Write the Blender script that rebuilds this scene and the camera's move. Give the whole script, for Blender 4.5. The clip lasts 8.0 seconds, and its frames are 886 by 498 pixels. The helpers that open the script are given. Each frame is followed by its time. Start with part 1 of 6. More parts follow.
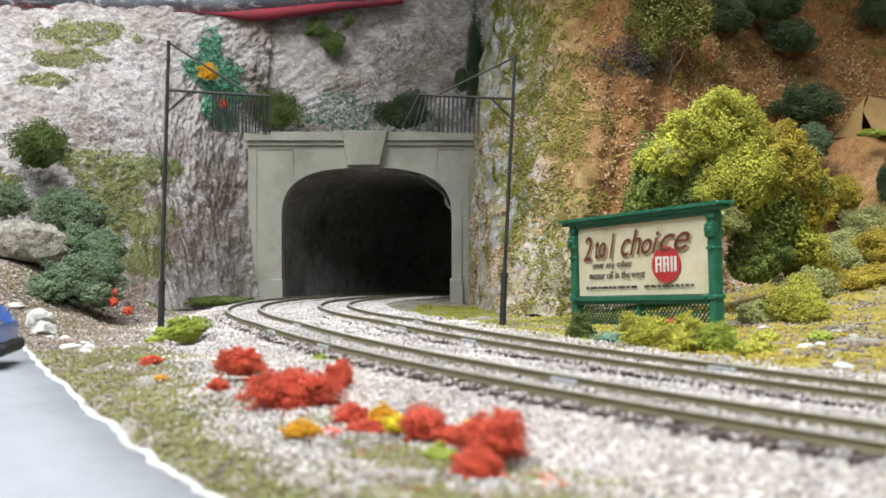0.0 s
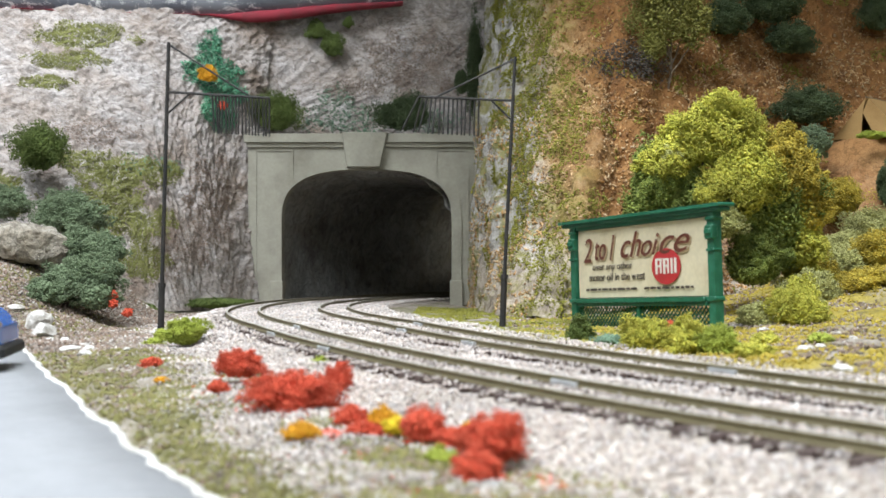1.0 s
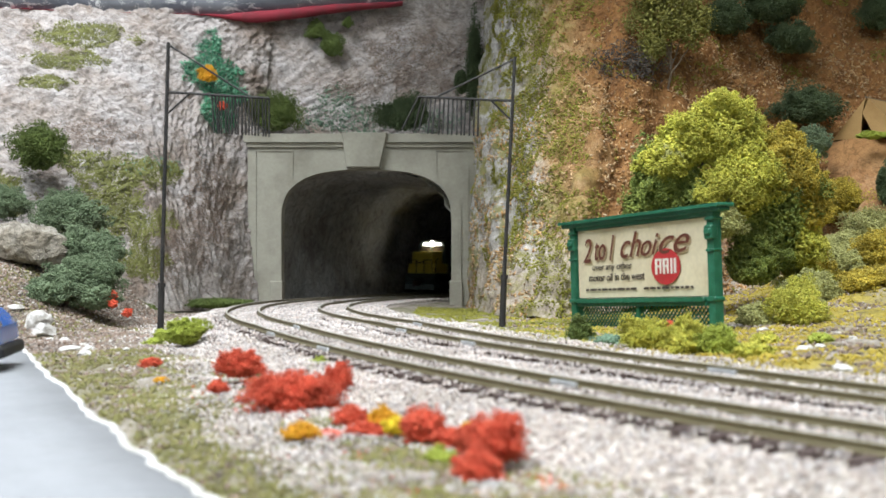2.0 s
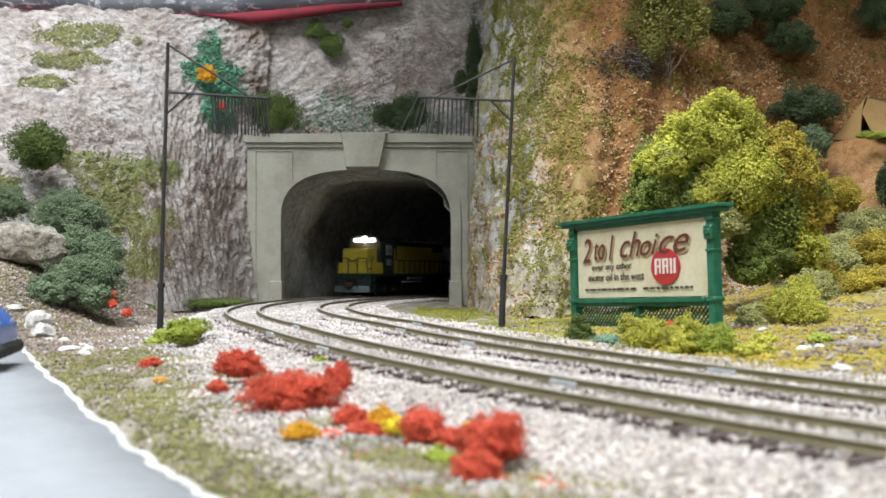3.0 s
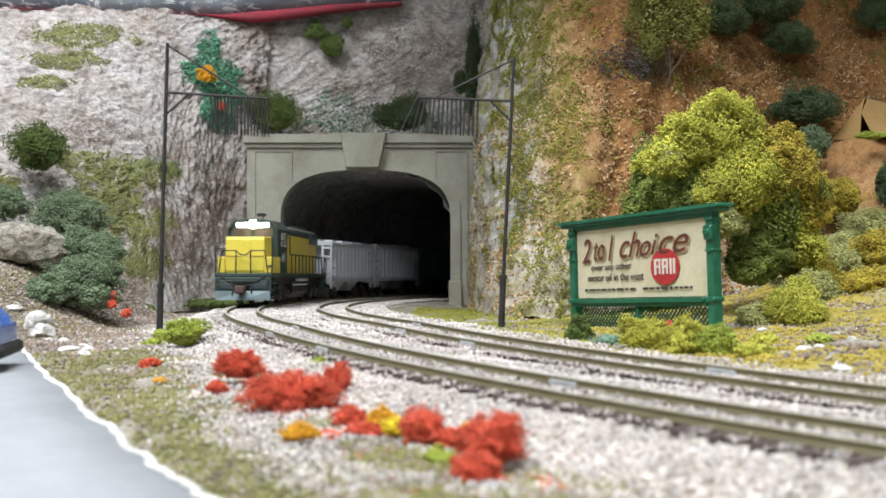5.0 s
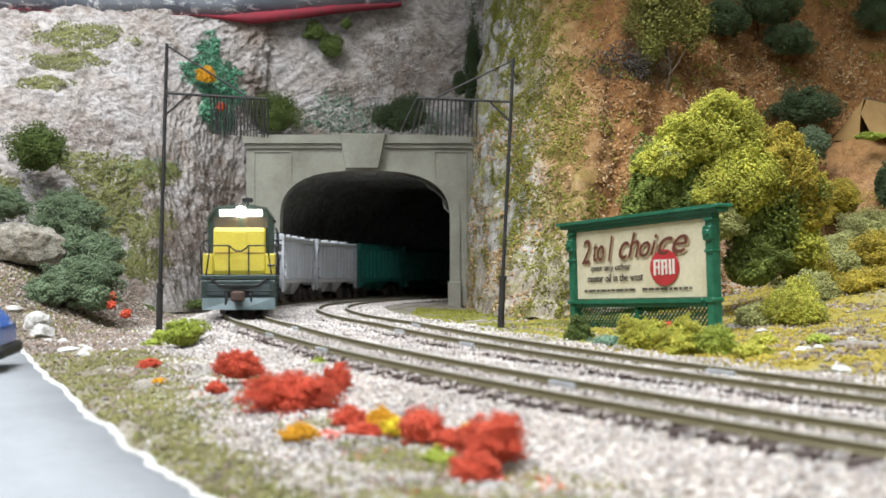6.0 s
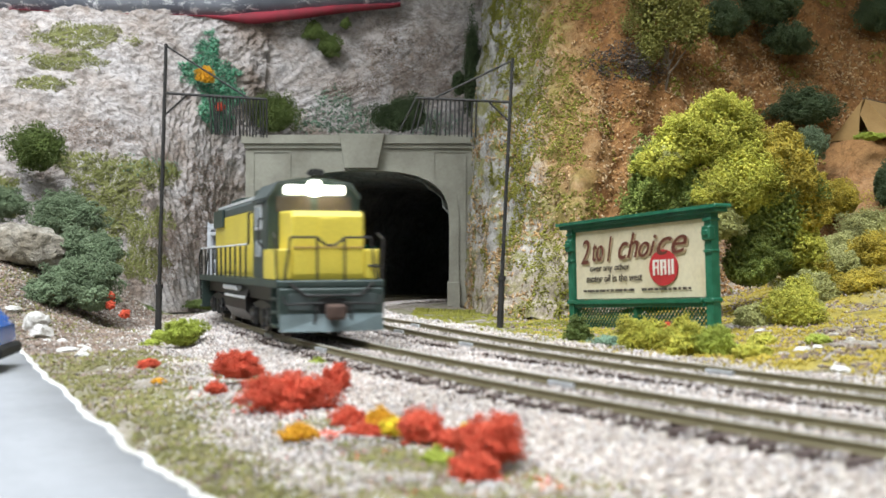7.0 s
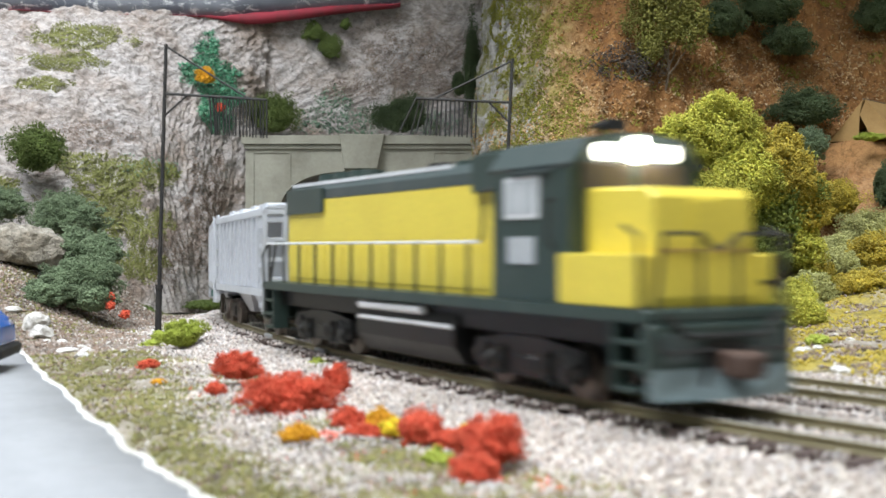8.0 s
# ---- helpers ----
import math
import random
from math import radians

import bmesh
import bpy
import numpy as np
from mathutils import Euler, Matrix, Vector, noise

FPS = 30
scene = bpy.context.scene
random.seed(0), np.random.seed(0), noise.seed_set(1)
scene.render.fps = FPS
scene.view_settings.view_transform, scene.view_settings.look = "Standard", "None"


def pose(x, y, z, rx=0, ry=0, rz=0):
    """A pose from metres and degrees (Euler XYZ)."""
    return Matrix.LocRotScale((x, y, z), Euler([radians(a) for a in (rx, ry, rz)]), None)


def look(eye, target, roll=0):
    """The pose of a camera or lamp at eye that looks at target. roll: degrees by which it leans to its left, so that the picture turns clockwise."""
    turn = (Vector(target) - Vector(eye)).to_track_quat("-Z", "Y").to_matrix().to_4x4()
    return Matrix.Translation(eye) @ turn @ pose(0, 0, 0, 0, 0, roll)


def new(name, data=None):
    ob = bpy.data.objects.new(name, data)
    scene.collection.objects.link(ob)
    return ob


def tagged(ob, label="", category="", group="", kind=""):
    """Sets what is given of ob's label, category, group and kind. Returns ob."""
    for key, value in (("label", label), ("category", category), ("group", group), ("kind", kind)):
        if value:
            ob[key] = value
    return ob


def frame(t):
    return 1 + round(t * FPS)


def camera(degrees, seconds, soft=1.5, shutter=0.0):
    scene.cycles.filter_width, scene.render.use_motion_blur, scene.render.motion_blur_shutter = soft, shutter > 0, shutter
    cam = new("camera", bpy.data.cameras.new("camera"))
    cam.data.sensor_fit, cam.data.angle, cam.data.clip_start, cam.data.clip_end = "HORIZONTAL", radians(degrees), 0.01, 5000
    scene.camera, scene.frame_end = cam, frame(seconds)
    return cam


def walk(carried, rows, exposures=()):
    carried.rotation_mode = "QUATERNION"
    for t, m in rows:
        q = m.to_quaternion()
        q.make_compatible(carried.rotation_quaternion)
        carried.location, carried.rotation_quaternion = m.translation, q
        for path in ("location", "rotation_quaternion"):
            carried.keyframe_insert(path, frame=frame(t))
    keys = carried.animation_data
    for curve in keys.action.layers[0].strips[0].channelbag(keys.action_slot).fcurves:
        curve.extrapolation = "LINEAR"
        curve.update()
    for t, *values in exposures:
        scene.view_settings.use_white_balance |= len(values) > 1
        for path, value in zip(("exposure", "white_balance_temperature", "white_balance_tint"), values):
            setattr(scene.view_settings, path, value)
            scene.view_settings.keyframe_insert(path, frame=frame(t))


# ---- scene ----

# All lengths below are written in millimetres of the model railway; MM turns them into metres.
MM = 0.001
TURN_PX = 2019.3


def aim(right, up):
    """Camera pose: a fixed eye, turned by small angles."""
    return pose(0, 0, 30.86 * MM, 90 + math.degrees(up), 0, math.degrees(right))


cam = camera(42.44, 8.0, soft=1.6, shutter=0.7)
drift = [(0.0, 4.6, -3.5), (0.3, 4.6, -2.4), (0.6, 4.6, -1.0), (1.0, 4.5, -0.3), (1.6, 4.3, -0.1), (3.0, 3.2, 0.0),
         (4.5, 2.9, 0.1), (5.4, 2.2, 1.0), (6.0, 1.5, 1.7), (6.6, 0.1, 1.9), (7.3, 0.0, 2.1), (8.0, -0.1, 2.8)]
walk(cam, [(t, aim(a / TURN_PX, b / TURN_PX)) for t, a, b in drift],
     exposures=[(0.0, 0.0), (8.0, 0.0)])
cam.data.dof.use_dof = True
cam.data.dof.focus_distance = 0.70
cam.data.dof.aperture_fstop = 29.0

# ---- light: a train room with two ceiling fixtures and an added fill lamp ----
world = bpy.data.worlds.new("room_air")
world.use_nodes = True
world.node_tree.nodes["Background"].inputs[0].default_value = (0.8, 0.9, 1.0, 1)
world.node_tree.nodes["Background"].inputs[1].default_value = 0.30
scene.world = world


def unseen_lamp(x, y, z, watts, sx, sy, target, color=(0.91, 0.96, 1.0)):
    data = bpy.data.lights.new("unseen_lamp", "AREA")
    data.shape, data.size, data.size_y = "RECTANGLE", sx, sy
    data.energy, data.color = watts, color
    ob = new("unseen_lamp", data)
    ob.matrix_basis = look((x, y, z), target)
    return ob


unseen_lamp(-0.05, 0.20, 1.40, 27.0, 1.0, 0.5, (0.0, 0.45, 0))
unseen_lamp(-0.66, -0.20, 1.40, 30.0, 1.0, 0.5, (-0.2, 0.4, 0))
# unseen fill lamp behind the camera, added to brighten the tunnel and rock
unseen_lamp(0.45, -1.80, 1.30, 12.0, 1.2, 0.5, (-0.1, 0.9, 0.0))


# ---- materials ----
class Nodes:
    """A node material under construction."""

    def __init__(self, name):
        self.mat = bpy.data.materials.new(name)
        self.mat.use_nodes = True
        self.tree = self.mat.node_tree
        self.bsdf = self.tree.nodes["Principled BSDF"]

    def add(self, kind, **values):
        node = self.tree.nodes.new(kind)
        for key, value in values.items():
            node.inputs[key].default_value = value
        return node

    def link(self, a, b):
        self.tree.links.new(a, b)

    def coord(self, stretch=(1, 1, 1)):
        geo = self.add("ShaderNodeNewGeometry") if stretch is None else self.add("ShaderNodeTexCoord")
        m = self.add("ShaderNodeMapping")
        m.inputs["Scale"].default_value = stretch
        self.link(geo.outputs["Object"], m.inputs["Vector"])
        return m.outputs["Vector"]

    def noise(self, scale, detail=6.0, rough=0.6, stretch=(1, 1, 1), distortion=0.0):
        n = self.add("ShaderNodeTexNoise", Scale=scale, Detail=detail, Roughness=rough, Distortion=distortion)
        self.link(self.coord(stretch), n.inputs["Vector"])
        return n.outputs["Fac"]

    def ramp(self, fac, stops):
        r = self.add("ShaderNodeValToRGB")
        e = r.color_ramp.elements
        while len(e) > 1:
            e.remove(e[-1])
        e[0].position, e[0].color = stops[0][0], (*stops[0][1], 1)
        for p, c in stops[1:]:
            k = e.new(p)
            k.color = (*c, 1)
        self.link(fac, r.inputs["Fac"])
        return r.outputs["Color"]

    def mix(self, fac, a, b, blend="MIX"):
        m = self.add("ShaderNodeMix")
        m.data_type, m.blend_type = "RGBA", blend
        for value, socket in ((fac, m.inputs[0]), (a, m.inputs[6]), (b, m.inputs[7])):
            if isinstance(value, (int, float)):
                socket.default_value = value
            elif isinstance(value, tuple):
                socket.default_value = (*value, 1)
            else:
                self.link(value, socket)
        return m.outputs[2]

    def bump(self, fac, strength, distance):
        b = self.add("ShaderNodeBump", Strength=strength, Distance=distance * MM)
        self.link(fac, b.inputs["Height"])
        self.link(b.outputs["Normal"], self.bsdf.inputs["Normal"])

    def done(self, color, rough=0.8, metal=0.0):
        if isinstance(color, tuple):
            self.bsdf.inputs["Base Color"].default_value = (*color, 1)
        else:
            self.link(color, self.bsdf.inputs["Base Color"])
        self.bsdf.inputs["Roughness"].default_value = rough
        self.bsdf.inputs["Metallic"].default_value = metal
        return self.mat


def worn(name, base, dirt, rough=0.6, scale=90, metal=0.0, amount=(0.45, 0.75), bump=0.15):
    """Paint or plastic with grime and a fine grain."""
    n = Nodes(name)
    a = n.noise(scale)
    f = n.ramp(a, [(amount[0], (0, 0, 0)), (amount[1], (1, 1, 1))])
    fine = n.noise(scale * 14, 3)
    col = n.mix(f, base, dirt)
    col = n.mix(0.18, col, n.ramp(fine, [(0.3, (0.35, 0.35, 0.35)), (0.7, (1, 1, 1))]), "MULTIPLY")
    n.bump(fine, bump, 0.3)
    return n.done(col, rough, metal)


def bits(name, colors, rough=0.9, calm=0.62):
    """Loose stuff: each island takes one of the colours."""
    n = Nodes(name)
    geo = n.add("ShaderNodeNewGeometry")
    k = len(colors)
    col = n.ramp(geo.outputs["Random Per Island"], [(i / k, c) for i, c in enumerate(colors)])
    col = n.mix(calm, col, tuple(sum(c[i] for c in colors) / k for i in range(3)))
    big = n.noise(45, 2)
    col = n.mix(0.5, col, n.ramp(big, [(0.35, (0.55, 0.55, 0.55)), (0.65, (1.2, 1.2, 1.2))]), "MULTIPLY")
    return n.done(col, rough)


def glow(name, color, strength):
    n = Nodes(name)
    n.bsdf.inputs["Emission Color"].default_value = (*color, 1)
    n.bsdf.inputs["Emission Strength"].default_value = strength
    return n.done((0.9, 0.9, 0.85), 0.3)


def rock_material(name, light, mid, dark, stain, stretch=(1, 1, 0.45), stain_at=(0.5, 0.72), relief=1.0):
    n = Nodes(name)
    big = n.noise(17, 6, 0.66)
    streak = n.noise(110, 9, 0.72, stretch, 1.1)
    grain = n.noise(480, 5, 0.75, stretch, 0.8)
    cracks = n.add("ShaderNodeTexVoronoi", Scale=95.0, Randomness=1.0)
    cracks.feature = "DISTANCE_TO_EDGE"
    warp = n.add("ShaderNodeMix")
    warp.data_type = "VECTOR"
    warp.inputs[0].default_value = 0.06
    wobble = n.add("ShaderNodeTexNoise", Scale=70.0, Detail=5.0)
    n.link(n.coord(), wobble.inputs["Vector"])
    n.link(n.coord(stretch), warp.inputs[4])
    n.link(wobble.outputs["Color"], warp.inputs[5])
    n.link(warp.outputs[1], cracks.inputs["Vector"])
    seam = n.ramp(cracks.outputs["Distance"], [(0.0, (0, 0, 0)), (0.10, (1, 1, 1))])
    col = n.ramp(streak, [(0.30, dark), (0.43, mid), (0.55, light), (0.75, mid)])
    col = n.mix(n.ramp(big, [(stain_at[0], (0, 0, 0)), (stain_at[1], (1, 1, 1))]), col, stain)
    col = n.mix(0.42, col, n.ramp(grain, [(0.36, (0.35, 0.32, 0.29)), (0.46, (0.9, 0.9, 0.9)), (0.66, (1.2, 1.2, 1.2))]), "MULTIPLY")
    # crease and wrinkle shade is painted as dark lines along the bumped grooves
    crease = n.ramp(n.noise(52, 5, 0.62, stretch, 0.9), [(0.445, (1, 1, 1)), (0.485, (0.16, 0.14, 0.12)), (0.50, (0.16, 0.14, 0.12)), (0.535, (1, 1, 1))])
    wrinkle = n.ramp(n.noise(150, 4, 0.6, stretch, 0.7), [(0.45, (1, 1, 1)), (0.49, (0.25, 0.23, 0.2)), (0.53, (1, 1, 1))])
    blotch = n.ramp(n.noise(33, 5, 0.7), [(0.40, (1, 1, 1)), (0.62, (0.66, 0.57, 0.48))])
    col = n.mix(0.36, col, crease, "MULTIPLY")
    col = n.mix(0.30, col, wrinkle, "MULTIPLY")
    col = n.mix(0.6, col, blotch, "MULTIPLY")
    seam = n.mix(0.6, n.mix(1.0, crease, wrinkle, "MULTIPLY"), seam)
    both = n.mix(0.42, n.mix(0.45, streak, grain), seam)
    n.bump(both, 0.75 * relief, 2.4)
    return n.done(col, 0.92)


def mountain_material():
    """Painted plaster mountainside: bare grey at the corner and foot, olive dust, tan and rust further round."""
    n = Nodes("ochre_plaster_rock")
    xyz = n.add("ShaderNodeSeparateXYZ")
    n.link(n.coord(), xyz.inputs[0])
    big = n.noise(22, 6, 0.65)
    streak = n.noise(120, 8, 0.72, (1, 1, 0.55), 1.0)
    grain = n.noise(520, 5, 0.75, (1, 1, 0.7), 0.6)
    grey = n.ramp(streak, [(0.32, (0.16, 0.145, 0.125)), (0.44, (0.37, 0.35, 0.32)), (0.58, (0.56, 0.535, 0.51))])
    tan = n.ramp(streak, [(0.32, (0.13, 0.075, 0.035)), (0.45, (0.37, 0.225, 0.09)), (0.62, (0.55, 0.39, 0.21))])
    rust = n.ramp(streak, [(0.32, (0.085, 0.04, 0.016)), (0.46, (0.235, 0.102, 0.028)), (0.64, (0.36, 0.185, 0.065))])

    def axis(name, wobble, a, b):
        s = n.add("ShaderNodeMath")
        s.operation = "MULTIPLY_ADD"
        n.link(big, s.inputs[0])
        s.inputs[1].default_value = wobble
        n.link(xyz.outputs[name], s.inputs[2])
        return n.ramp(s.outputs[0], [(a + wobble * 0.5, (0, 0, 0)), (b + wobble * 0.5, (1, 1, 1))])
    col = n.mix(axis("X", 0.06, 0.070, 0.098), tan, rust)
    col = n.mix(axis("X", 0.05, 0.050, 0.072), grey, col)
    col = n.mix(axis("Z", 0.08, 0.010, 0.045), n.mix(0.65, tan, grey), col)
    dust = n.ramp(n.noise(48, 6, 0.7, (1, 1, 1.8)), [(0.48, (0, 0, 0)), (0.58, (0.8, 0.8, 0.8))])
    reach = n.ramp(xyz.outputs["X"], [(0.05, (1, 1, 1)), (0.10, (0, 0, 0))])
    col = n.mix(n.mix(1.0, reach, dust, "MULTIPLY"), col, (0.25, 0.235, 0.045))
    col = n.mix(0.5, col, n.ramp(grain, [(0.36, (0.4, 0.37, 0.34)), (0.47, (0.9, 0.9, 0.9)), (0.66, (1.2, 1.2, 1.2))]), "MULTIPLY")
    n.bump(n.mix(0.5, streak, grain), 0.9, 2.4)
    return n.done(col, 0.92)


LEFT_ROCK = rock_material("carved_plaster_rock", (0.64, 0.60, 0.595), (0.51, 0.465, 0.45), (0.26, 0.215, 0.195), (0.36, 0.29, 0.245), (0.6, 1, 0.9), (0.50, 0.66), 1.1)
RIGHT_ROCK = mountain_material()
TUNNEL_ROCK = rock_material("tunnel_rock", (0.58, 0.59, 0.58), (0.46, 0.47, 0.46), (0.26, 0.26, 0.26), (0.37, 0.37, 0.36), (1, 1, 0.8), (0.5, 0.72), 0.5)
GREY_ROCK = rock_material("boulder_rock", (0.48, 0.45, 0.39), (0.36, 0.33, 0.28), (0.18, 0.16, 0.13), (0.40, 0.37, 0.30), (1, 1, 1))
WHITE_ROCK = worn("white_plaster", (0.72, 0.70, 0.68), (0.42, 0.39, 0.35), 0.95, 190, 0.0, (0.45, 0.62), 0.8)
CONCRETE = worn("cast_concrete", (0.40, 0.385, 0.32), (0.24, 0.225, 0.18), 0.85, 30, 0.0, (0.42, 0.75))
ROAD = worn("painted_road", (0.365, 0.375, 0.40), (0.31, 0.32, 0.34), 0.7, 25, 0.0, (0.4, 0.7), 0.3)
ROAD_EDGE = worn("plaster_edge", (0.70, 0.69, 0.67), (0.42, 0.39, 0.34), 0.9, 60)


def soil_material():
    """Bare scenery ground: mixed earth, grit and turf powder."""
    n = Nodes("scenery_ground")
    a = n.noise(28, 5)
    b = n.noise(130, 6, 0.7)
    c = n.noise(700, 3)
    col = n.ramp(b, [(0.30, (0.10, 0.08, 0.06)), (0.45, (0.26, 0.22, 0.17)), (0.55, (0.36, 0.32, 0.27)), (0.7, (0.50, 0.46, 0.42))])
    col = n.mix(n.ramp(a, [(0.47, (0, 0, 0)), (0.62, (0.8, 0.8, 0.8))]), col, (0.20, 0.20, 0.07))
    xyz = n.add("ShaderNodeSeparateXYZ")
    n.link(n.coord(), xyz.inputs[0])
    right = n.ramp(xyz.outputs["X"], [(0.045, (0, 0, 0)), (0.085, (1, 1, 1))])
    mustard = n.ramp(b, [(0.34, (0.17, 0.14, 0.04)), (0.48, (0.36, 0.28, 0.045)), (0.66, (0.46, 0.37, 0.07))])
    thin = n.ramp(a, [(0.42, (0, 0, 0)), (0.54, (0.9, 0.9, 0.9))])
    col = n.mix(n.mix(1.0, right, thin, "MULTIPLY"), col, mustard)
    col = n.mix(0.5, col, n.ramp(c, [(0.35, (0.4, 0.4, 0.4)), (0.65, (1.2, 1.2, 1.2))]), "MULTIPLY")
    n.bump(c, 0.9, 1.0)
    return n.done(col, 0.95)


SOIL = soil_material()


def rail_material():
    """Rust-olive painted sides with a worn bright running top."""
    n = Nodes("weathered_rail")
    geo = n.add("ShaderNodeNewGeometry")
    xyz = n.add("ShaderNodeSeparateXYZ")
    n.link(geo.outputs["Normal"], xyz.inputs[0])
    top = n.ramp(xyz.outputs["Z"], [(0.80, (0, 0, 0)), (0.95, (1, 1, 1))])
    side = n.mix(n.noise(160), (0.16, 0.135, 0.070), (0.25, 0.215, 0.125))
    col = n.mix(top, side, n.mix(n.noise(90), (0.42, 0.40, 0.34), (0.58, 0.57, 0.53)))
    return n.done(col, 0.48, 0.25)



RAIL_TOP = rail_material()
RAIL_JOINER = worn("joiner_metal", (0.60, 0.62, 0.64), (0.40, 0.41, 0.42), 0.4, 200, 0.4)
TIE_WOOD = worn("tie_plastic", (0.075, 0.050, 0.045), (0.14, 0.10, 0.09), 0.75, 220)
STEEL_BLACK = worn("black_painted_wire", (0.020, 0.019, 0.019), (0.045, 0.038, 0.034), 0.7, 200)
SIGN_GREEN = worn("green_sign_paint", (0.010, 0.125, 0.065), (0.03, 0.20, 0.12), 0.45, 160)
PAPER = worn("aged_poster_paper", (0.74, 0.66, 0.47), (0.58, 0.48, 0.30), 0.75, 35)
INK_BROWN = worn("brown_ink", (0.13, 0.035, 0.02), (0.2, 0.06, 0.03), 0.7)
INK_DARK = worn("dark_ink", (0.06, 0.045, 0.035), (0.12, 0.09, 0.07), 0.7)
INK_SHADE = worn("tan_ink", (0.40, 0.29, 0.17), (0.45, 0.34, 0.2), 0.7)
LOGO_RED = worn("red_ink", (0.52, 0.03, 0.035), (0.42, 0.03, 0.03), 0.6)
LOGO_WHITE = worn("white_ink", (0.8, 0.76, 0.68), (0.7, 0.65, 0.55), 0.7)
YELLOW = worn("loco_yellow", (0.80, 0.645, 0.085), (0.70, 0.54, 0.07), 0.42, 60, 0.0, (0.5, 0.9), 0.05)
GREEN = worn("loco_dark_green", (0.030, 0.052, 0.046), (0.055, 0.075, 0.067), 0.42, 80, 0.0, (0.45, 0.85), 0.05)
GREEN_PALE = worn("loco_roof_green", (0.055, 0.075, 0.075), (0.09, 0.105, 0.105), 0.45, 80, 0.0, (0.45, 0.85), 0.05)
BLACK = worn("black_running_gear", (0.005, 0.005, 0.005), (0.013, 0.012, 0.012), 0.42, 150)
PLOW = worn("plow_grey", (0.19, 0.25, 0.265), (0.12, 0.16, 0.17), 0.5, 80)
RUST = worn("rusty_coupler", (0.075, 0.045, 0.035), (0.12, 0.07, 0.05), 0.8, 200)
SILVER = worn("bright_trim_and_glint", (0.75, 0.77, 0.80), (0.55, 0.56, 0.58), 0.35, 150)
WINDOW = worn("frosted_cab_window", (0.50, 0.53, 0.56), (0.36, 0.39, 0.42), 0.15, 60)
DARK_GLASS = worn("dark_cab_glass", (0.10, 0.085, 0.075), (0.16, 0.13, 0.12), 0.12, 60)
HOPPER_GREY = worn("hopper_light_grey", (0.62, 0.64, 0.69), (0.40, 0.41, 0.45), 0.6, 60, 0.0, (0.5, 0.85))
HOPPER_TEAL = worn("hopper_teal", (0.02, 0.21, 0.17), (0.03, 0.13, 0.11), 0.6, 60)
WHEEL_MAT = worn("wheel_steel", (0.20, 0.17, 0.15), (0.08, 0.06, 0.05), 0.45, 150, 0.6)
LAMP_ON = glow("lit_headlight", (1.0, 0.95, 0.80), 130.0)
BOARD_ON = glow("lit_number_board", (1.0, 0.97, 0.88), 6.0)
CAR_BLUE = worn("blue_enamel", (0.012, 0.13, 0.55), (0.01, 0.10, 0.42), 0.12, 40, 0.0, (0.4, 0.9), 0.02)
TYRE = worn("tyre_rubber", (0.018, 0.018, 0.018), (0.03, 0.03, 0.03), 0.7)
CHROME = worn("chrome", (0.7, 0.7, 0.7), (0.5, 0.5, 0.5), 0.2, 60, 0.9)
BARK = worn("twig_bark", (0.17, 0.125, 0.085), (0.27, 0.22, 0.16), 0.9, 250)
CANVAS = worn("tan_canvas", (0.42, 0.26, 0.10), (0.33, 0.19, 0.07), 0.85, 70)
CANVAS_SHADE = worn("tent_shadow_cloth", (0.05, 0.035, 0.025), (0.08, 0.05, 0.03), 0.9, 70)
FASCIA_RED = worn("red_painted_trim", (0.33, 0.035, 0.055), (0.20, 0.04, 0.05), 0.9, 110, 0.0, (0.4, 0.7), 0.6)
WALL_PAINT = worn("pale_wall_paint", (0.62, 0.64, 0.62), (0.55, 0.57, 0.55), 0.9, 6)


def fascia_material():
    n = Nodes("scuffed_blue_fascia")
    a = n.noise(75, 9, 0.78, (0.8, 1, 1.6), 0.8)
    b = n.noise(22, 4)
    col = n.mix(n.ramp(b, [(0.4, (0, 0, 0)), (0.65, (1, 1, 1))]), (0.12, 0.13, 0.165), (0.22, 0.23, 0.265))
    col = n.mix(n.ramp(a, [(0.54, (0, 0, 0)), (0.60, (1, 1, 1))]), col, (0.74, 0.74, 0.77))
    n.bump(a, 0.5, 1.0)
    return n.done(col, 0.7)


FASCIA = fascia_material()
BALLAST_MAT = bits("ballast_grit", [(0.72, 0.61, 0.55), (0.82, 0.75, 0.70), (0.42, 0.35, 0.33), (0.88, 0.85, 0.84), (0.64, 0.52, 0.46), (0.22, 0.19, 0.185), (0.78, 0.67, 0.60), (0.54, 0.52, 0.54), (0.84, 0.79, 0.76)], 0.9, 0.06)
VERGE_MAT = bits("olive_turf", [(0.22, 0.21, 0.06), (0.30, 0.28, 0.09), (0.16, 0.17, 0.05), (0.36, 0.30, 0.13), (0.26, 0.20, 0.12), (0.19, 0.22, 0.06)])
YELLOW_TURF = bits("yellow_turf", [(0.48, 0.33, 0.03), (0.55, 0.41, 0.05), (0.38, 0.32, 0.05), (0.30, 0.29, 0.06), (0.50, 0.36, 0.06)])
CLIFF_TURF = bits("green_cliff_turf", [(0.25, 0.25, 0.035), (0.30, 0.29, 0.04), (0.19, 0.20, 0.028), (0.34, 0.31, 0.055)])
LEDGE_TURF = bits("ledge_turf", [(0.22, 0.235, 0.075), (0.26, 0.265, 0.085), (0.18, 0.20, 0.06), (0.30, 0.29, 0.11)])
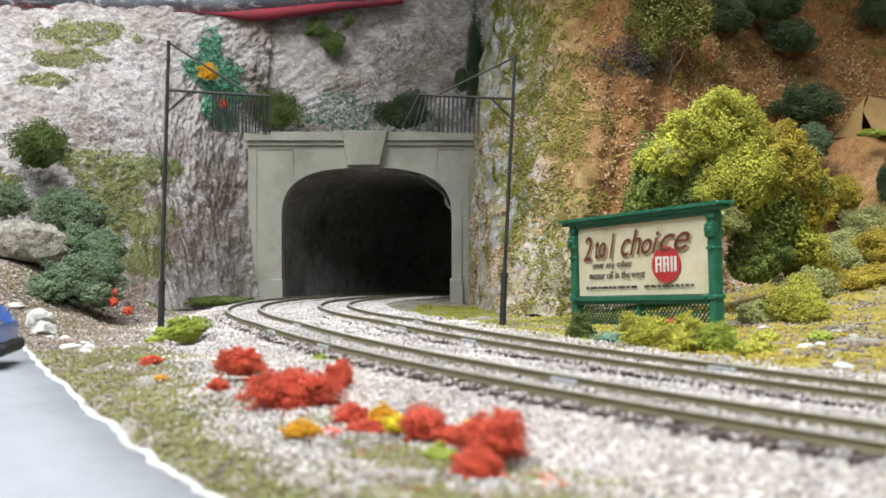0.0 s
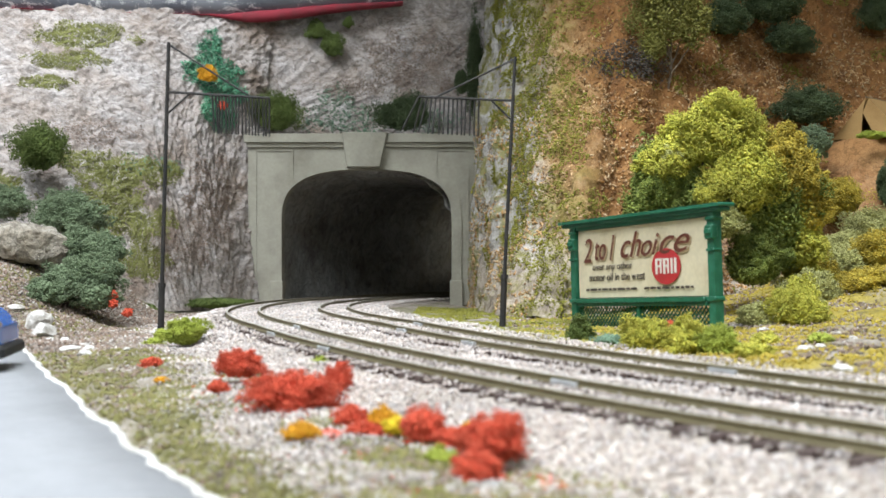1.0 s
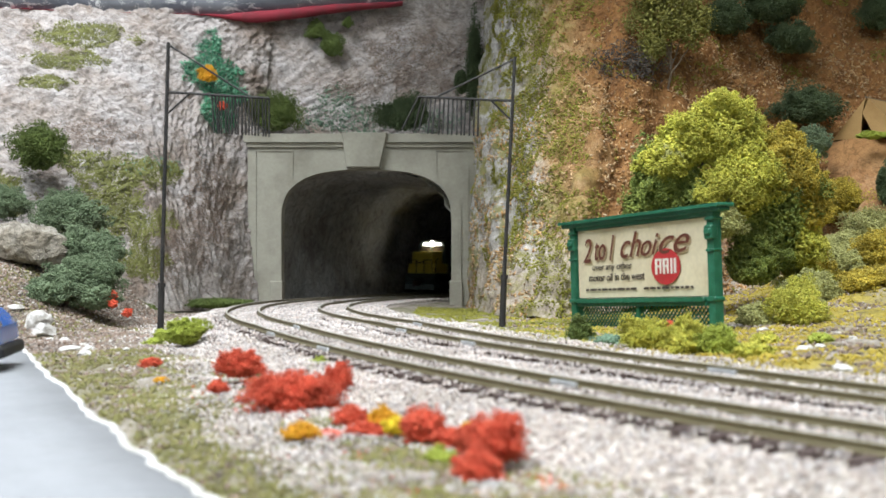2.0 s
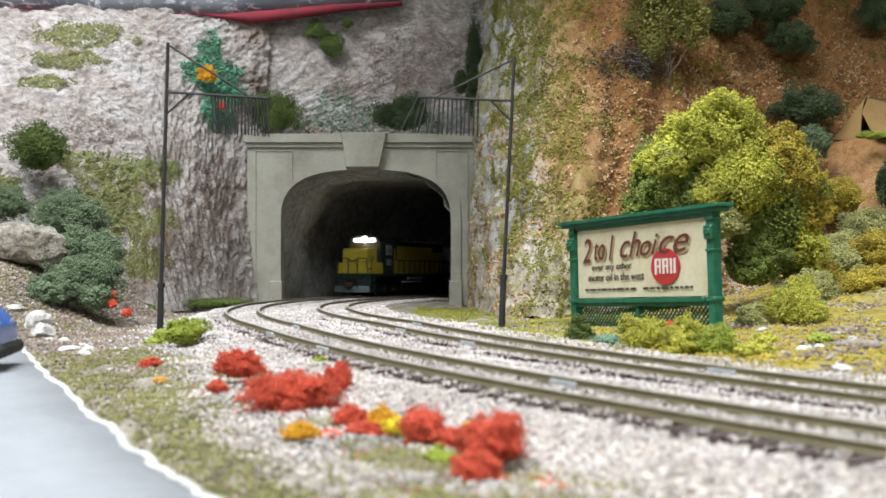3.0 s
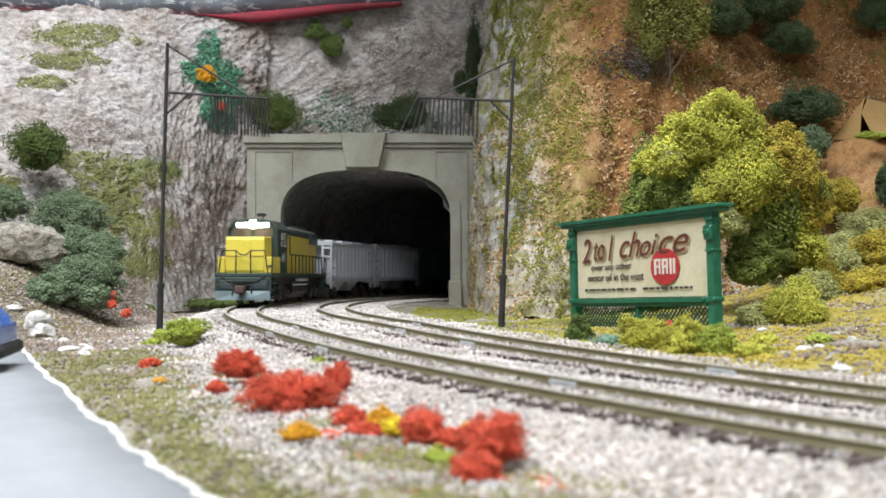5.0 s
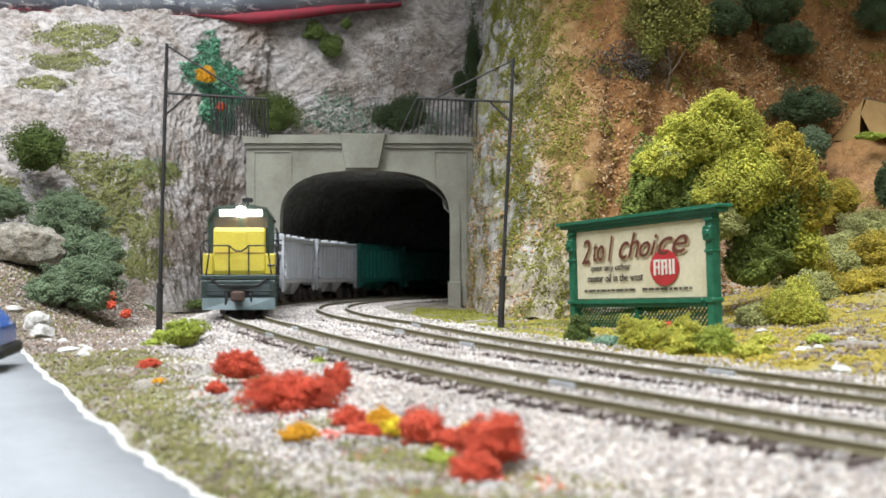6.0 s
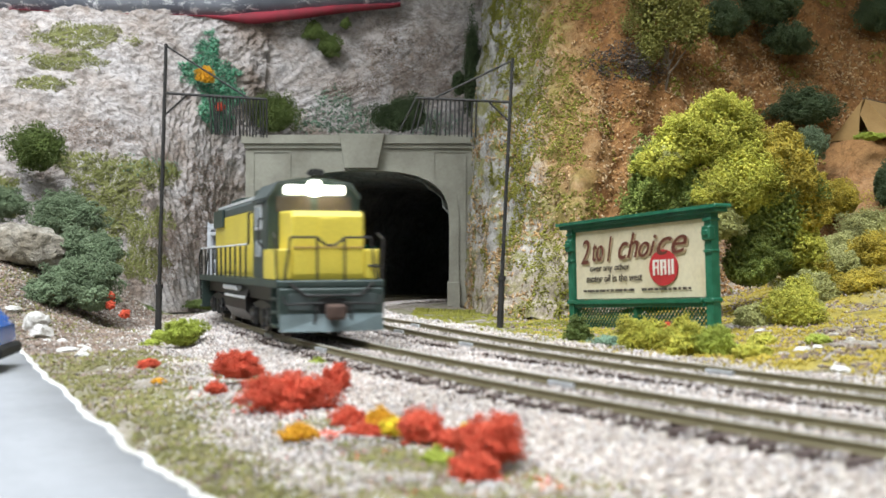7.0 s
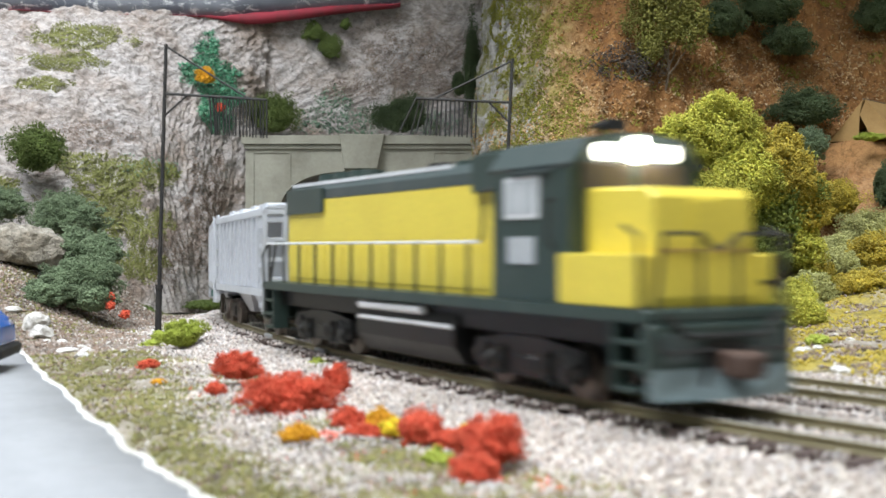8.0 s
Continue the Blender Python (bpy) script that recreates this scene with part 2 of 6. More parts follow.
DEBRIS_MAT = bits("mixed_talus", [(0.70, 0.67, 0.64), (0.30, 0.21, 0.16), (0.22, 0.14, 0.10), (0.45, 0.40, 0.36), (0.14, 0.11, 0.09), (0.30, 0.215, 0.16)], 0.9, 0.1)
LEAF = {
    "dark": bits("dark_green_foam", [(0.065, 0.100, 0.042), (0.090, 0.130, 0.055), (0.048, 0.075, 0.032), (0.11, 0.15, 0.065)]),
    "sage": bits("blue_green_lichen", [(0.15, 0.215, 0.115), (0.20, 0.27, 0.15), (0.10, 0.15, 0.08), (0.26, 0.32, 0.19)]),
    "lime": bits("lime_foam", [(0.36, 0.43, 0.06), (0.44, 0.51, 0.075), (0.26, 0.33, 0.045), (0.42, 0.46, 0.08)]),
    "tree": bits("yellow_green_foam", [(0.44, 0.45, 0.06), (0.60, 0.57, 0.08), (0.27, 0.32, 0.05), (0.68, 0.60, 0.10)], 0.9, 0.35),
    "tree_shaded": bits("shaded_green_foam", [(0.18, 0.25, 0.055), (0.28, 0.34, 0.07), (0.11, 0.165, 0.04), (0.38, 0.42, 0.09)], 0.9, 0.4),
    "gold": bits("golden_foam", [(0.58, 0.41, 0.035), (0.44, 0.35, 0.05), (0.66, 0.49, 0.06), (0.30, 0.27, 0.05)], 0.9, 0.4),
    "pale": bits("pale_green_lichen", [(0.42, 0.44, 0.18), (0.52, 0.51, 0.23), (0.34, 0.36, 0.13), (0.46, 0.43, 0.14)]),
    "red": bits("red_flower_foam", [(0.74, 0.085, 0.04), (0.84, 0.15, 0.075), (0.60, 0.05, 0.03), (0.80, 0.19, 0.10)]),
    "orange": bits("orange_flower_foam", [(0.80, 0.38, 0.02), (0.86, 0.55, 0.03), (0.70, 0.28, 0.02)]),
    "yellow": bits("yellow_flower_foam", [(0.85, 0.62, 0.02), (0.9, 0.70, 0.05)]),
    "moss": bits("green_shrub_foam", [(0.09, 0.14, 0.03), (0.13, 0.18, 0.04), (0.065, 0.10, 0.025), (0.17, 0.21, 0.05)]),
    "jade": bits("jade_fibre", [(0.06, 0.30, 0.15), (0.12, 0.44, 0.25), (0.02, 0.12, 0.07), (0.26, 0.50, 0.34)], 0.8, 0.15),
    "mint": bits("mint_turf", [(0.20, 0.33, 0.22), (0.26, 0.38, 0.27), (0.15, 0.25, 0.17)]),
    "olive": bits("olive_foliage", [(0.20, 0.21, 0.045), (0.26, 0.25, 0.055), (0.15, 0.16, 0.035), (0.31, 0.27, 0.06)]),
    "charcoal": bits("charcoal_twigs", [(0.10, 0.085, 0.075), (0.15, 0.12, 0.10), (0.07, 0.06, 0.05)]),
}


# ---- mesh tools ----
class Shape:
    """Vertices and faces in millimetres, gathered into one mesh."""

    def __init__(self):
        self.v, self.f = [], []

    def add(self, verts, faces, m=None):
        k = len(self.v)
        self.v += [tuple(m @ Vector(p)) if m else tuple(p) for p in verts]
        self.f += [[k + i for i in q] for q in faces]
        return self

    def prism(self, outline, y0, y1, c=0.0, m=None):
        """An outline in x, z drawn out along y, with bevelled rims."""
        n = len(outline)
        cx = sum(p[0] for p in outline) / n
        cz = sum(p[1] for p in outline) / n

        def ring(y, k):
            out = []
            for x, z in outline:
                d = math.hypot(x - cx, z - cz) or 1
                out.append((x - (x - cx) / d * k, y, z - (z - cz) / d * k))
            return out
        rings = [ring(y0, c), ring(y0 + c, 0), ring(y1 - c, 0), ring(y1, c)] if c else [ring(y0, 0), ring(y1, 0)]
        verts = [p for r in rings for p in r]
        faces = [[j * n + i, j * n + (i + 1) % n, (j + 1) * n + (i + 1) % n, (j + 1) * n + i] for j in range(len(rings) - 1) for i in range(n)]
        faces += [list(range(n))[::-1], [(len(rings) - 1) * n + i for i in range(n)]]
        return self.add(verts, faces, m)

    def box(self, x0, x1, y0, y1, z0, z1, c=0.3, m=None):
        c = min(c, (x1 - x0) * 0.3, (y1 - y0) * 0.3, (z1 - z0) * 0.3)
        o = [(x0 + c, z0), (x1 - c, z0), (x1, z0 + c), (x1, z1 - c), (x1 - c, z1), (x0 + c, z1), (x0, z1 - c), (x0, z0 + c)]
        return self.prism(o, y0, y1, c, m)

    def tube(self, a, b, r0, r1=None, n=8):
        r1 = r0 if r1 is None else r1
        a, b = Vector(a), Vector(b)
        q = (b - a).to_track_quat("Z", "Y").to_matrix()
        verts = []
        for p, r in ((a, r0), (b, r1)):
            verts += [p + q @ Vector((r * math.cos(2 * math.pi * i / n), r * math.sin(2 * math.pi * i / n), 0)) for i in range(n)]
        faces = [[i, (i + 1) % n, n + (i + 1) % n, n + i] for i in range(n)] + [list(range(n))[::-1], list(range(n, 2 * n))]
        return self.add(verts, faces)

    def path(self, points, r, n=6):
        for a, b in zip(points, points[1:]):
            self.tube(a, b, r, r, n)
        return self

    def dome(self, centre, rx, ry, rz, n=14, k=6, low=0.0):
        verts, faces = [], []
        for j in range(k + 1):
            a = low + (math.pi / 2 - low) * j / k
            for i in range(n):
                t = 2 * math.pi * i / n
                verts.append((centre[0] + rx * math.cos(a) * math.cos(t), centre[1] + ry * math.cos(a) * math.sin(t), centre[2] + rz * math.sin(a)))
        for j in range(k):
            faces += [[j * n + i, j * n + (i + 1) % n, (j + 1) * n + (i + 1) % n, (j + 1) * n + i] for i in range(n)]
        faces.append(list(range(n))[::-1])
        return self.add(verts, faces)

    def mesh(self, name, material, smooth=False):
        me = bpy.data.meshes.new(name)
        me.from_pydata([(x * MM, y * MM, z * MM) for x, y, z in self.v], [], self.f)
        if smooth:
            me.shade_smooth()
        me.materials.append(material)
        me.validate()
        return me


def part(name, shape, material=None, parent=None, label="", at=None, smooth=False):
    ob = new(name, shape.mesh(name, material, smooth) if isinstance(shape, Shape) else shape)
    if parent:
        ob.parent = parent
    if at is not None:
        ob.matrix_basis = at
    if label:
        ob["label"] = label
    return ob


def put(x, y, z, rx=0, ry=0, rz=0):
    return pose(x * MM, y * MM, z * MM, rx, ry, rz)


def base(name, at, label, category, group="", kind=""):
    ob = new(name)
    ob.empty_display_size = 0.01
    ob.matrix_basis = at
    return tagged(ob, label, category, group, kind)


def grid_mesh(name, pts, material, smooth=True, loop=False):
    """A sheet from an array of points, rows by columns, in millimetres."""
    r, c = pts.shape[:2]
    idx = np.arange(r * c).reshape(r, c)
    if loop:
        idx = np.concatenate([idx, idx[:, :1]], 1)
    q = np.stack([idx[:-1, :-1], idx[:-1, 1:], idx[1:, 1:], idx[1:, :-1]], -1).reshape(-1, 4)
    return array_mesh(name, pts.reshape(-1, 3), q, material, smooth)


def array_mesh(name, verts, faces, material, smooth=False):
    me = bpy.data.meshes.new(name)
    k = faces.shape[1]
    me.vertices.add(len(verts))
    me.vertices.foreach_set("co", (np.asarray(verts, np.float32) * MM).ravel())
    me.loops.add(faces.size)
    me.loops.foreach_set("vertex_index", faces.astype(np.int32).ravel())
    me.polygons.add(len(faces))
    me.polygons.foreach_set("loop_start", np.arange(0, faces.size, k, dtype=np.int32))
    me.update(calc_edges=True)
    if smooth:
        me.shade_smooth()
    me.materials.append(material)
    return me


OCTA_V = np.array([(1, 0, 0), (-1, 0, 0), (0, 1, 0), (0, -1, 0), (0, 0, 1), (0, 0, -1)], float)
OCTA_F = np.array([(0, 2, 4), (2, 1, 4), (1, 3, 4), (3, 0, 4), (2, 0, 5), (1, 2, 5), (3, 1, 5), (0, 3, 5)])


TETRA_V = np.array([(1, 1, 1), (-1, -1, 1), (-1, 1, -1), (1, -1, -1)], float) * 0.75
TETRA_F = np.array([(0, 2, 1), (0, 1, 3), (0, 3, 2), (1, 2, 3)])


def crumbs(name, centres, sizes, material, rng, jag=0.35, flat=1.0, full=False, long=1.0):
    """Many small angular grains, each an island of four or eight faces."""
    n = len(centres)
    solid, sides = (OCTA_V, OCTA_F) if full else (TETRA_V, TETRA_F)
    m = len(solid)
    v = solid[None] * (1 + rng.uniform(-jag, jag, (n, m, 1)))
    v = v + rng.uniform(-jag, jag, (n, m, 3)) * 0.6
    v[:, :, 0] *= long
    a = rng.uniform(0, 2 * math.pi, (n, 3))
    for k, (i, j) in enumerate(((0, 1), (1, 2), (0, 2))):
        c, s = np.cos(a[:, k])[:, None], np.sin(a[:, k])[:, None]
        p, q = v[:, :, i].copy(), v[:, :, j].copy()
        v[:, :, i], v[:, :, j] = c * p - s * q, s * p + c * q
    v[:, :, 2] *= flat
    v = v * np.asarray(sizes)[:, None, None] + centres[:, None, :]
    f = (sides[None] + m * np.arange(n)[:, None, None]).reshape(-1, 3)
    return array_mesh(name, v.reshape(-1, 3), f, material)


def fractal(pts, scale, octaves=5, seed=0.0):
    return np.array([noise.fractal((p[0] * scale + seed, p[1] * scale - seed, p[2] * scale + 2 * seed), 1.0, 2.1, octaves) for p in pts])


# ---- the line: both tracks follow one curve that drops into the tunnel ----
LINE_S = np.arange(-420.0, 2100.1, 4.0)
BEND = np.interp(LINE_S, [-150, 50, 250, 450, 650, 850, 1350], [1.00, 0.90, 1.02, 1.33, 0.84, 0.85, 0.85]) / 1000
HEAD = np.concatenate([[0], np.cumsum((BEND[1:] + BEND[:-1]) * 2.0)])
HEAD = HEAD - np.interp(0, LINE_S, HEAD) - 0.480
LINE_X = np.concatenate([[0], np.cumsum(2.0 * (np.sin(HEAD[1:]) + np.sin(HEAD[:-1])))])
LINE_Y = np.concatenate([[0], np.cumsum(2.0 * (np.cos(HEAD[1:]) + np.cos(HEAD[:-1])))])
LINE_X = LINE_X - np.interp(0, LINE_S, LINE_X) - 7.44
LINE_Y = LINE_Y - np.interp(0, LINE_S, LINE_Y) + 321.5
LINE_Z = np.interp(LINE_S, [-150, 150, 450, 750, 1350], [0.0, 0.7, -5.0, -11.8, -23.1])
SPACING = 51.5


def on_line(s, side=0.0, up=0.0):
    """A point beside the first track: side is to the right when looking into the tunnel."""
    h = np.interp(s, LINE_S, HEAD)
    return Vector((np.interp(s, LINE_S, LINE_X) + side * math.cos(h), np.interp(s, LINE_S, LINE_Y) - side * math.sin(h), np.interp(s, LINE_S, LINE_Z) + up))


def beside(xy):
    """For points of the plan: how far along the line, how far to its right, and the rail's height there."""
    xy = np.asarray(xy, float)
    s, d, z = np.empty(len(xy)), np.empty(len(xy)), np.empty(len(xy))
    for k in range(0, len(xy), 4000):
        q = xy[k:k + 4000]
        dist = (q[:, :1] - LINE_X[None, ::3]) ** 2 + (q[:, 1:2] - LINE_Y[None, ::3]) ** 2
        i = dist.argmin(1) * 3
        dx, dy = q[:, 0] - LINE_X[i], q[:, 1] - LINE_Y[i]
        d[k:k + 4000] = dx * np.cos(HEAD[i]) - dy * np.sin(HEAD[i])
        s[k:k + 4000] = LINE_S[i] + dx * np.sin(HEAD[i]) + dy * np.cos(HEAD[i])
        z[k:k + 4000] = LINE_Z[i]
    return s, d, z


def ease(x, a, b):
    t = np.clip((x - a) / (b - a), 0, 1)
    return t * t * (3 - 2 * t)


def ground_height(xy):
    xy = np.asarray(xy, float)
    x, y = xy[:, 0], xy[:, 1]
    s, d, z = beside(xy)
    h = z - 4.6 - 4.0 * ease(-d, 20, 36) - 1.5 * ease(-d, 36, 80)
    h = h - 2.0 * ease(d, 82, 120) * ease(y, 380, 520) + 2.6 * ease(d, 82, 110) * (1 - ease(y, 330, 430)) + 0.05 * np.clip(d - 150, 0, 400) * ease(y, 250, 420)
    h = h + 26 * ease(x, 130, 270) * ease(y, 440, 640)
    foot = 168 + 0.10 * np.clip(y - 600, 0, 400)
    bank = ease(-x, foot, foot + 84) * ease(y, 470, 690)
    h = h + 50 * bank
    return h


rng = np.random.default_rng(4)

# ground sheet
gx, gy = np.linspace(-620, 720, 300), np.linspace(40, 1120, 300)
GX, GY = np.meshgrid(gx, gy)
flatxy = np.stack([GX.ravel(), GY.ravel()], 1)
gz = ground_height(flatxy)
p3 = np.stack([flatxy[:, 0], flatxy[:, 1], gz], 1)
rough = fractal(p3, 0.035, 4, 3.0) * 1.6 + fractal(p3, 0.15, 3, 7.0) * 0.7
sd = beside(flatxy)
flat_bed = ease(np.abs(sd[1] - 26), 60, 85)
p3[:, 2] += rough * flat_bed
road_zone = ease(-(flatxy[:, 0] + 0.62 * flatxy[:, 1] - 98), 0, 14) * ease(-flatxy[:, 1], -470, -440)
p3[:, 2] = p3[:, 2] * (1 - road_zone) - 14.0 * road_zone
ground = part("ground", grid_mesh("ground", p3.reshape(300, 300, 3), SOIL))
tagged(ground, "brown earth scenery base with grit and turf", "ground", kind="structure")
GROUND_Z = p3[:, 2].reshape(300, 300)


def ground_at(x, y):
    x, y = np.atleast_1d(x).astype(float), np.atleast_1d(y).astype(float)
    i = np.clip((x - gx[0]) / (gx[1] - gx[0]), 0, 298.999)
    j = np.clip((y - gy[0]) / (gy[1] - gy[0]), 0, 298.999)
    i0, j0 = i.astype(int), j.astype(int)
    a, b = i - i0, j - j0
    g = GROUND_Z
    return g[j0, i0] * (1 - a) * (1 - b) + g[j0, i0 + 1] * a * (1 - b) + g[j0 + 1, i0] * (1 - a) * b + g[j0 + 1, i0 + 1] * a * b


# road slab with a ragged plaster edge
ROAD_EDGE_X = [(60, 40), (-4, 120), (-36, 173), (-46, 190), (-60, 219), (-84, 265), (-122, 349), (-150, 410), (-170, 455)]


def road_edge(k):
    t = np.linspace(0, len(ROAD_EDGE_X) - 1, k)
    px = np.interp(t, range(len(ROAD_EDGE_X)), [p[0] for p in ROAD_EDGE_X])
    py = np.interp(t, range(len(ROAD_EDGE_X)), [p[1] for p in ROAD_EDGE_X])
    wob = np.array([noise.fractal((v * 0.9, 3.3, 0), 1, 2, 4) for v in t * 3])
    return px + wob * 2.2, py + wob * 0.8


ex, ey = road_edge(120)
cols = np.linspace(0, 1, 30)
sheet = np.stack([ex[:, None] * (1 - cols) + (-620) * cols, np.repeat(ey[:, None], 30, 1), np.full((120, 30), -7.0)], -1)
sheet[:, :, 2] += 0.15 * np.sin(sheet[:, :, 0] * 0.05)
lip = sheet[:, :1].copy()
lip[:, :, 2] = -12
road = part("road", grid_mesh("road", np.concatenate([lip, sheet], 1), ROAD))
tagged(road, "pale grey painted model road slab", "road", kind="structure")
k = len(ex)
prof = [(-0.7, 0.06), (-0.4, 0.4), (0.3, 0.5), (0.9, 0.15), (1.4, -1.6), (1.5, -5)]
rag = np.array([noise.fractal((v * 0.35, 9.0, 0), 1, 2, 4) for v in range(k)])
rim = np.stack([np.stack([ex + a * (1 + 0.5 * rag), ey + 0.4 * a, np.full(k, -7.0 + b) + 0.25 * rag], -1) for a, b in prof], 1)
edge = part("trim", grid_mesh("road_rim", rim, ROAD_EDGE))
tagged(edge, "ragged white plaster rim along the road", "road edge", kind="structure")


# cliffs as carved plaster shells
def shell(name, low, high, rows, cols, material, label, amp, seed, bulge=None, strata=None):
    low, high = np.array(low, float), np.array(high, float)
    t = np.linspace(0, 1, cols)

    def along(poly):
        seg = np.concatenate([[0], np.cumsum(np.hypot(np.diff(low[:, 0]), np.diff(low[:, 1])))])
        seg /= seg[-1]
        return np.stack([np.interp(t, seg, poly[:, i]) for i in range(3)], 1)
    a, b = along(low), along(high)
    v = np.linspace(0, 1, rows)[:, None, None]
    pts = a[None] * (1 - v) + b[None] * v
    if bulge is not None:
        pts = pts + bulge(v[..., 0], t[None, :])
    flat = pts.reshape(-1, 3)
    du = np.gradient(pts, axis=1)
    dv = np.gradient(pts, axis=0)
    nrm = np.cross(du, dv)
    nrm /= np.linalg.norm(nrm, axis=2, keepdims=True) + 1e-9
    q = flat.copy()
    if strata is None:
        q[:, 2] *= 0.55
    else:
        # beds dip to the open side and steepen into upright flutes beside the portal
        dip = np.radians(strata + (78 - strata) * ease(q[:, 0], -235, -165) * (1 - ease(q[:, 2], 120, 190)))
        a0, b0 = q[:, 0].copy(), q[:, 2].copy()
        q[:, 0] = 0.55 * (a0 * np.cos(dip) + b0 * np.sin(dip))
        q[:, 2] = 1.05 * (b0 * np.cos(dip) - a0 * np.sin(dip))
    big = fractal(q, 0.014, 4, seed)
    mid = 1 - np.abs(fractal(q, 0.045, 5, seed + 5)) * 1.6
    fine = fractal(q, 0.16, 4, seed + 11)
    chip = 1 - np.abs(fractal(q, 0.11, 4, seed + 17)) * 1.8
    groove = np.abs(fractal(q, 0.03, 5, seed + 23)) * 1.5
    tool = np.abs(fractal(q, 0.21, 4, seed + 31))
    if strata is None:
        d = (big * 0.9 + mid * 0.35 + groove * 0.6 + chip * 0.22 + fine * 0.22 - 0.3) * amp
    else:
        d = (big * 0.7 + mid * 0.22 + groove * 0.22 + chip * 0.24 - tool * 0.26 + fine * 0.16) * amp
    d = d.reshape(rows, cols) - 0.3 * amp
    pts = pts + nrm * d[..., None]
    ob = part(name, grid_mesh(name, pts, material, smooth=name == "soft"))
    tagged(ob, label, "cliff", kind="structure")
    return pts, nrm


# the left hill, from the portal's edge round to the open side
left_low = [(-640, 560, -15), (-470, 640, -10), (-360, 705, -12), (-290, 745, -12), (-235, 775, -14), (-205, 810, -14), (-180, 870, -16), (-163, 915, -18), (-150, 940, -18)]
left_high = [(-700, 800, 223), (-520, 850, 224), (-420, 890, 226), (-355, 915, 229), (-290, 935, 230), (-240, 950, 229), (-195, 965, 228), (-165, 975, 231), (-150, 985, 235)]
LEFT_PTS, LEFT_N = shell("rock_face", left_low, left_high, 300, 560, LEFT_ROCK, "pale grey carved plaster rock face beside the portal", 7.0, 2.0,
                         lambda v, t: np.stack([0 * v * t, -34 * np.sin(np.pi * v) * (0.35 + 0.65 * (t < 0.0)) * np.ones_like(t), 0 * v * t], -1) * np.where(t < 0.6, 0.2, 1.0)[..., None], strata=28)
back_low = [(-160, 962, 118), (-100, 972, 120), (-40, 980, 120), (30, 985, 120), (90, 990, 120)]
back_high = [(-160, 985, 236), (-100, 1000, 246), (-40, 1010, 262), (30, 1010, 290), (90, 1000, 300)]
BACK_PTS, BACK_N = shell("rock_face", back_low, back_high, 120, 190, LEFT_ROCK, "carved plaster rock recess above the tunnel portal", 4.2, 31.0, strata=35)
right_low = [(24, 985, -20), (20, 930, -18), (21, 850, -14), (24, 740, -10), (34, 650, -8), (60, 610, -6), (110, 640, 0), (180, 690, 6), (260, 720, 18), (380, 720, 30), (560, 700, 40), (760, 660, 40)]
right_high = [(60, 1030, 330), (40, 965, 330), (42, 905, 330), (62, 860, 330), (110, 840, 330), (160, 850, 330), (210, 880, 330), (270, 905, 330), (340, 930, 330), (440, 940, 330), (600, 920, 330), (800, 880, 330)]
# top extended beyond the view, added height to shade the recess
right_high = [tuple(a + (b - a) * 1.36 for a, b in zip(p, q)) for p, q in zip(right_low, right_high)]
RIGHT_PTS, RIGHT_N = shell("rock_face", right_low, right_high, 280, 360, RIGHT_ROCK, "ochre brown carved mountainside with turf", 8.0, 57.0)

# the tunnel bore round both tracks
bore_s = np.arange(650, 2060, 12.0)
ang = np.linspace(0, 1, 40)
ring = []
for u in ang:
    a = math.pi * (1.12 - 1.24 * u)
    w, h = 84 * math.copysign(abs(math.cos(a)) ** 0.55, math.cos(a)), 104 * max(-0.25, math.sin(a)) ** (1 if math.sin(a) < 0 else 0.6) if math.sin(a) > 0 else 40 * math.sin(a)
    ring.append((w, h))
tube = np.array([[tuple(on_line(s, 26 + w, h)) for w, h in ring] for s in bore_s])
flat = tube.reshape(-1, 3)
centre = np.repeat(np.array([tuple(on_line(s, 26, 30)) for s in bore_s])[:, None], len(ring), 1).reshape(-1, 3)
outw = flat - centre
outw /= np.linalg.norm(outw, axis=1, keepdims=True)
flat = flat + outw * (np.abs(fractal(flat, 0.03, 5, 4.0)) * 11 + fractal(flat, 0.09, 4, 9.0) * 3)[:, None]
flat[:, 1] = np.maximum(flat[:, 1], 945.0)
tunnel = part("wall_tunnel", grid_mesh("wall_tunnel", flat.reshape(tube.shape), TUNNEL_ROCK))
tagged(tunnel, "dark grey rough rock lining of the tunnel", "tunnel", kind="structure")
bed = np.array([[tuple(on_line(s, w, -5.0)) for w in np.linspace(-70, 120, 16)] for s in bore_s])
tbed = part("floor_tunnel", grid_mesh("floor_tunnel", bed, SOIL))
tagged(tbed, "dusty ballast floor inside the tunnel", "tunnel floor", kind="structure")


# ---- tracks ----
def rail_shape(side):
    s = np.arange(-410, 2060, 10.0)
    prof = [(-1.15, -2.5), (-1.15, -2.15), (-0.4, -1.9), (-0.4, -0.9), (-0.75, -0.6), (-0.75, -0.12), (-0.55, 0.0),
            (0.55, 0.0), (0.75, -0.12), (0.75, -0.6), (0.4, -0.9), (0.4, -1.9), (1.15, -2.15), (1.15, -2.5)]
    pts = np.array([[tuple(on_line(v, side + 0.8 * a, 0.82 * b)) for a, b in prof] for v in s])
    return grid_mesh("rail", pts, RAIL_TOP, smooth=False, loop=True)


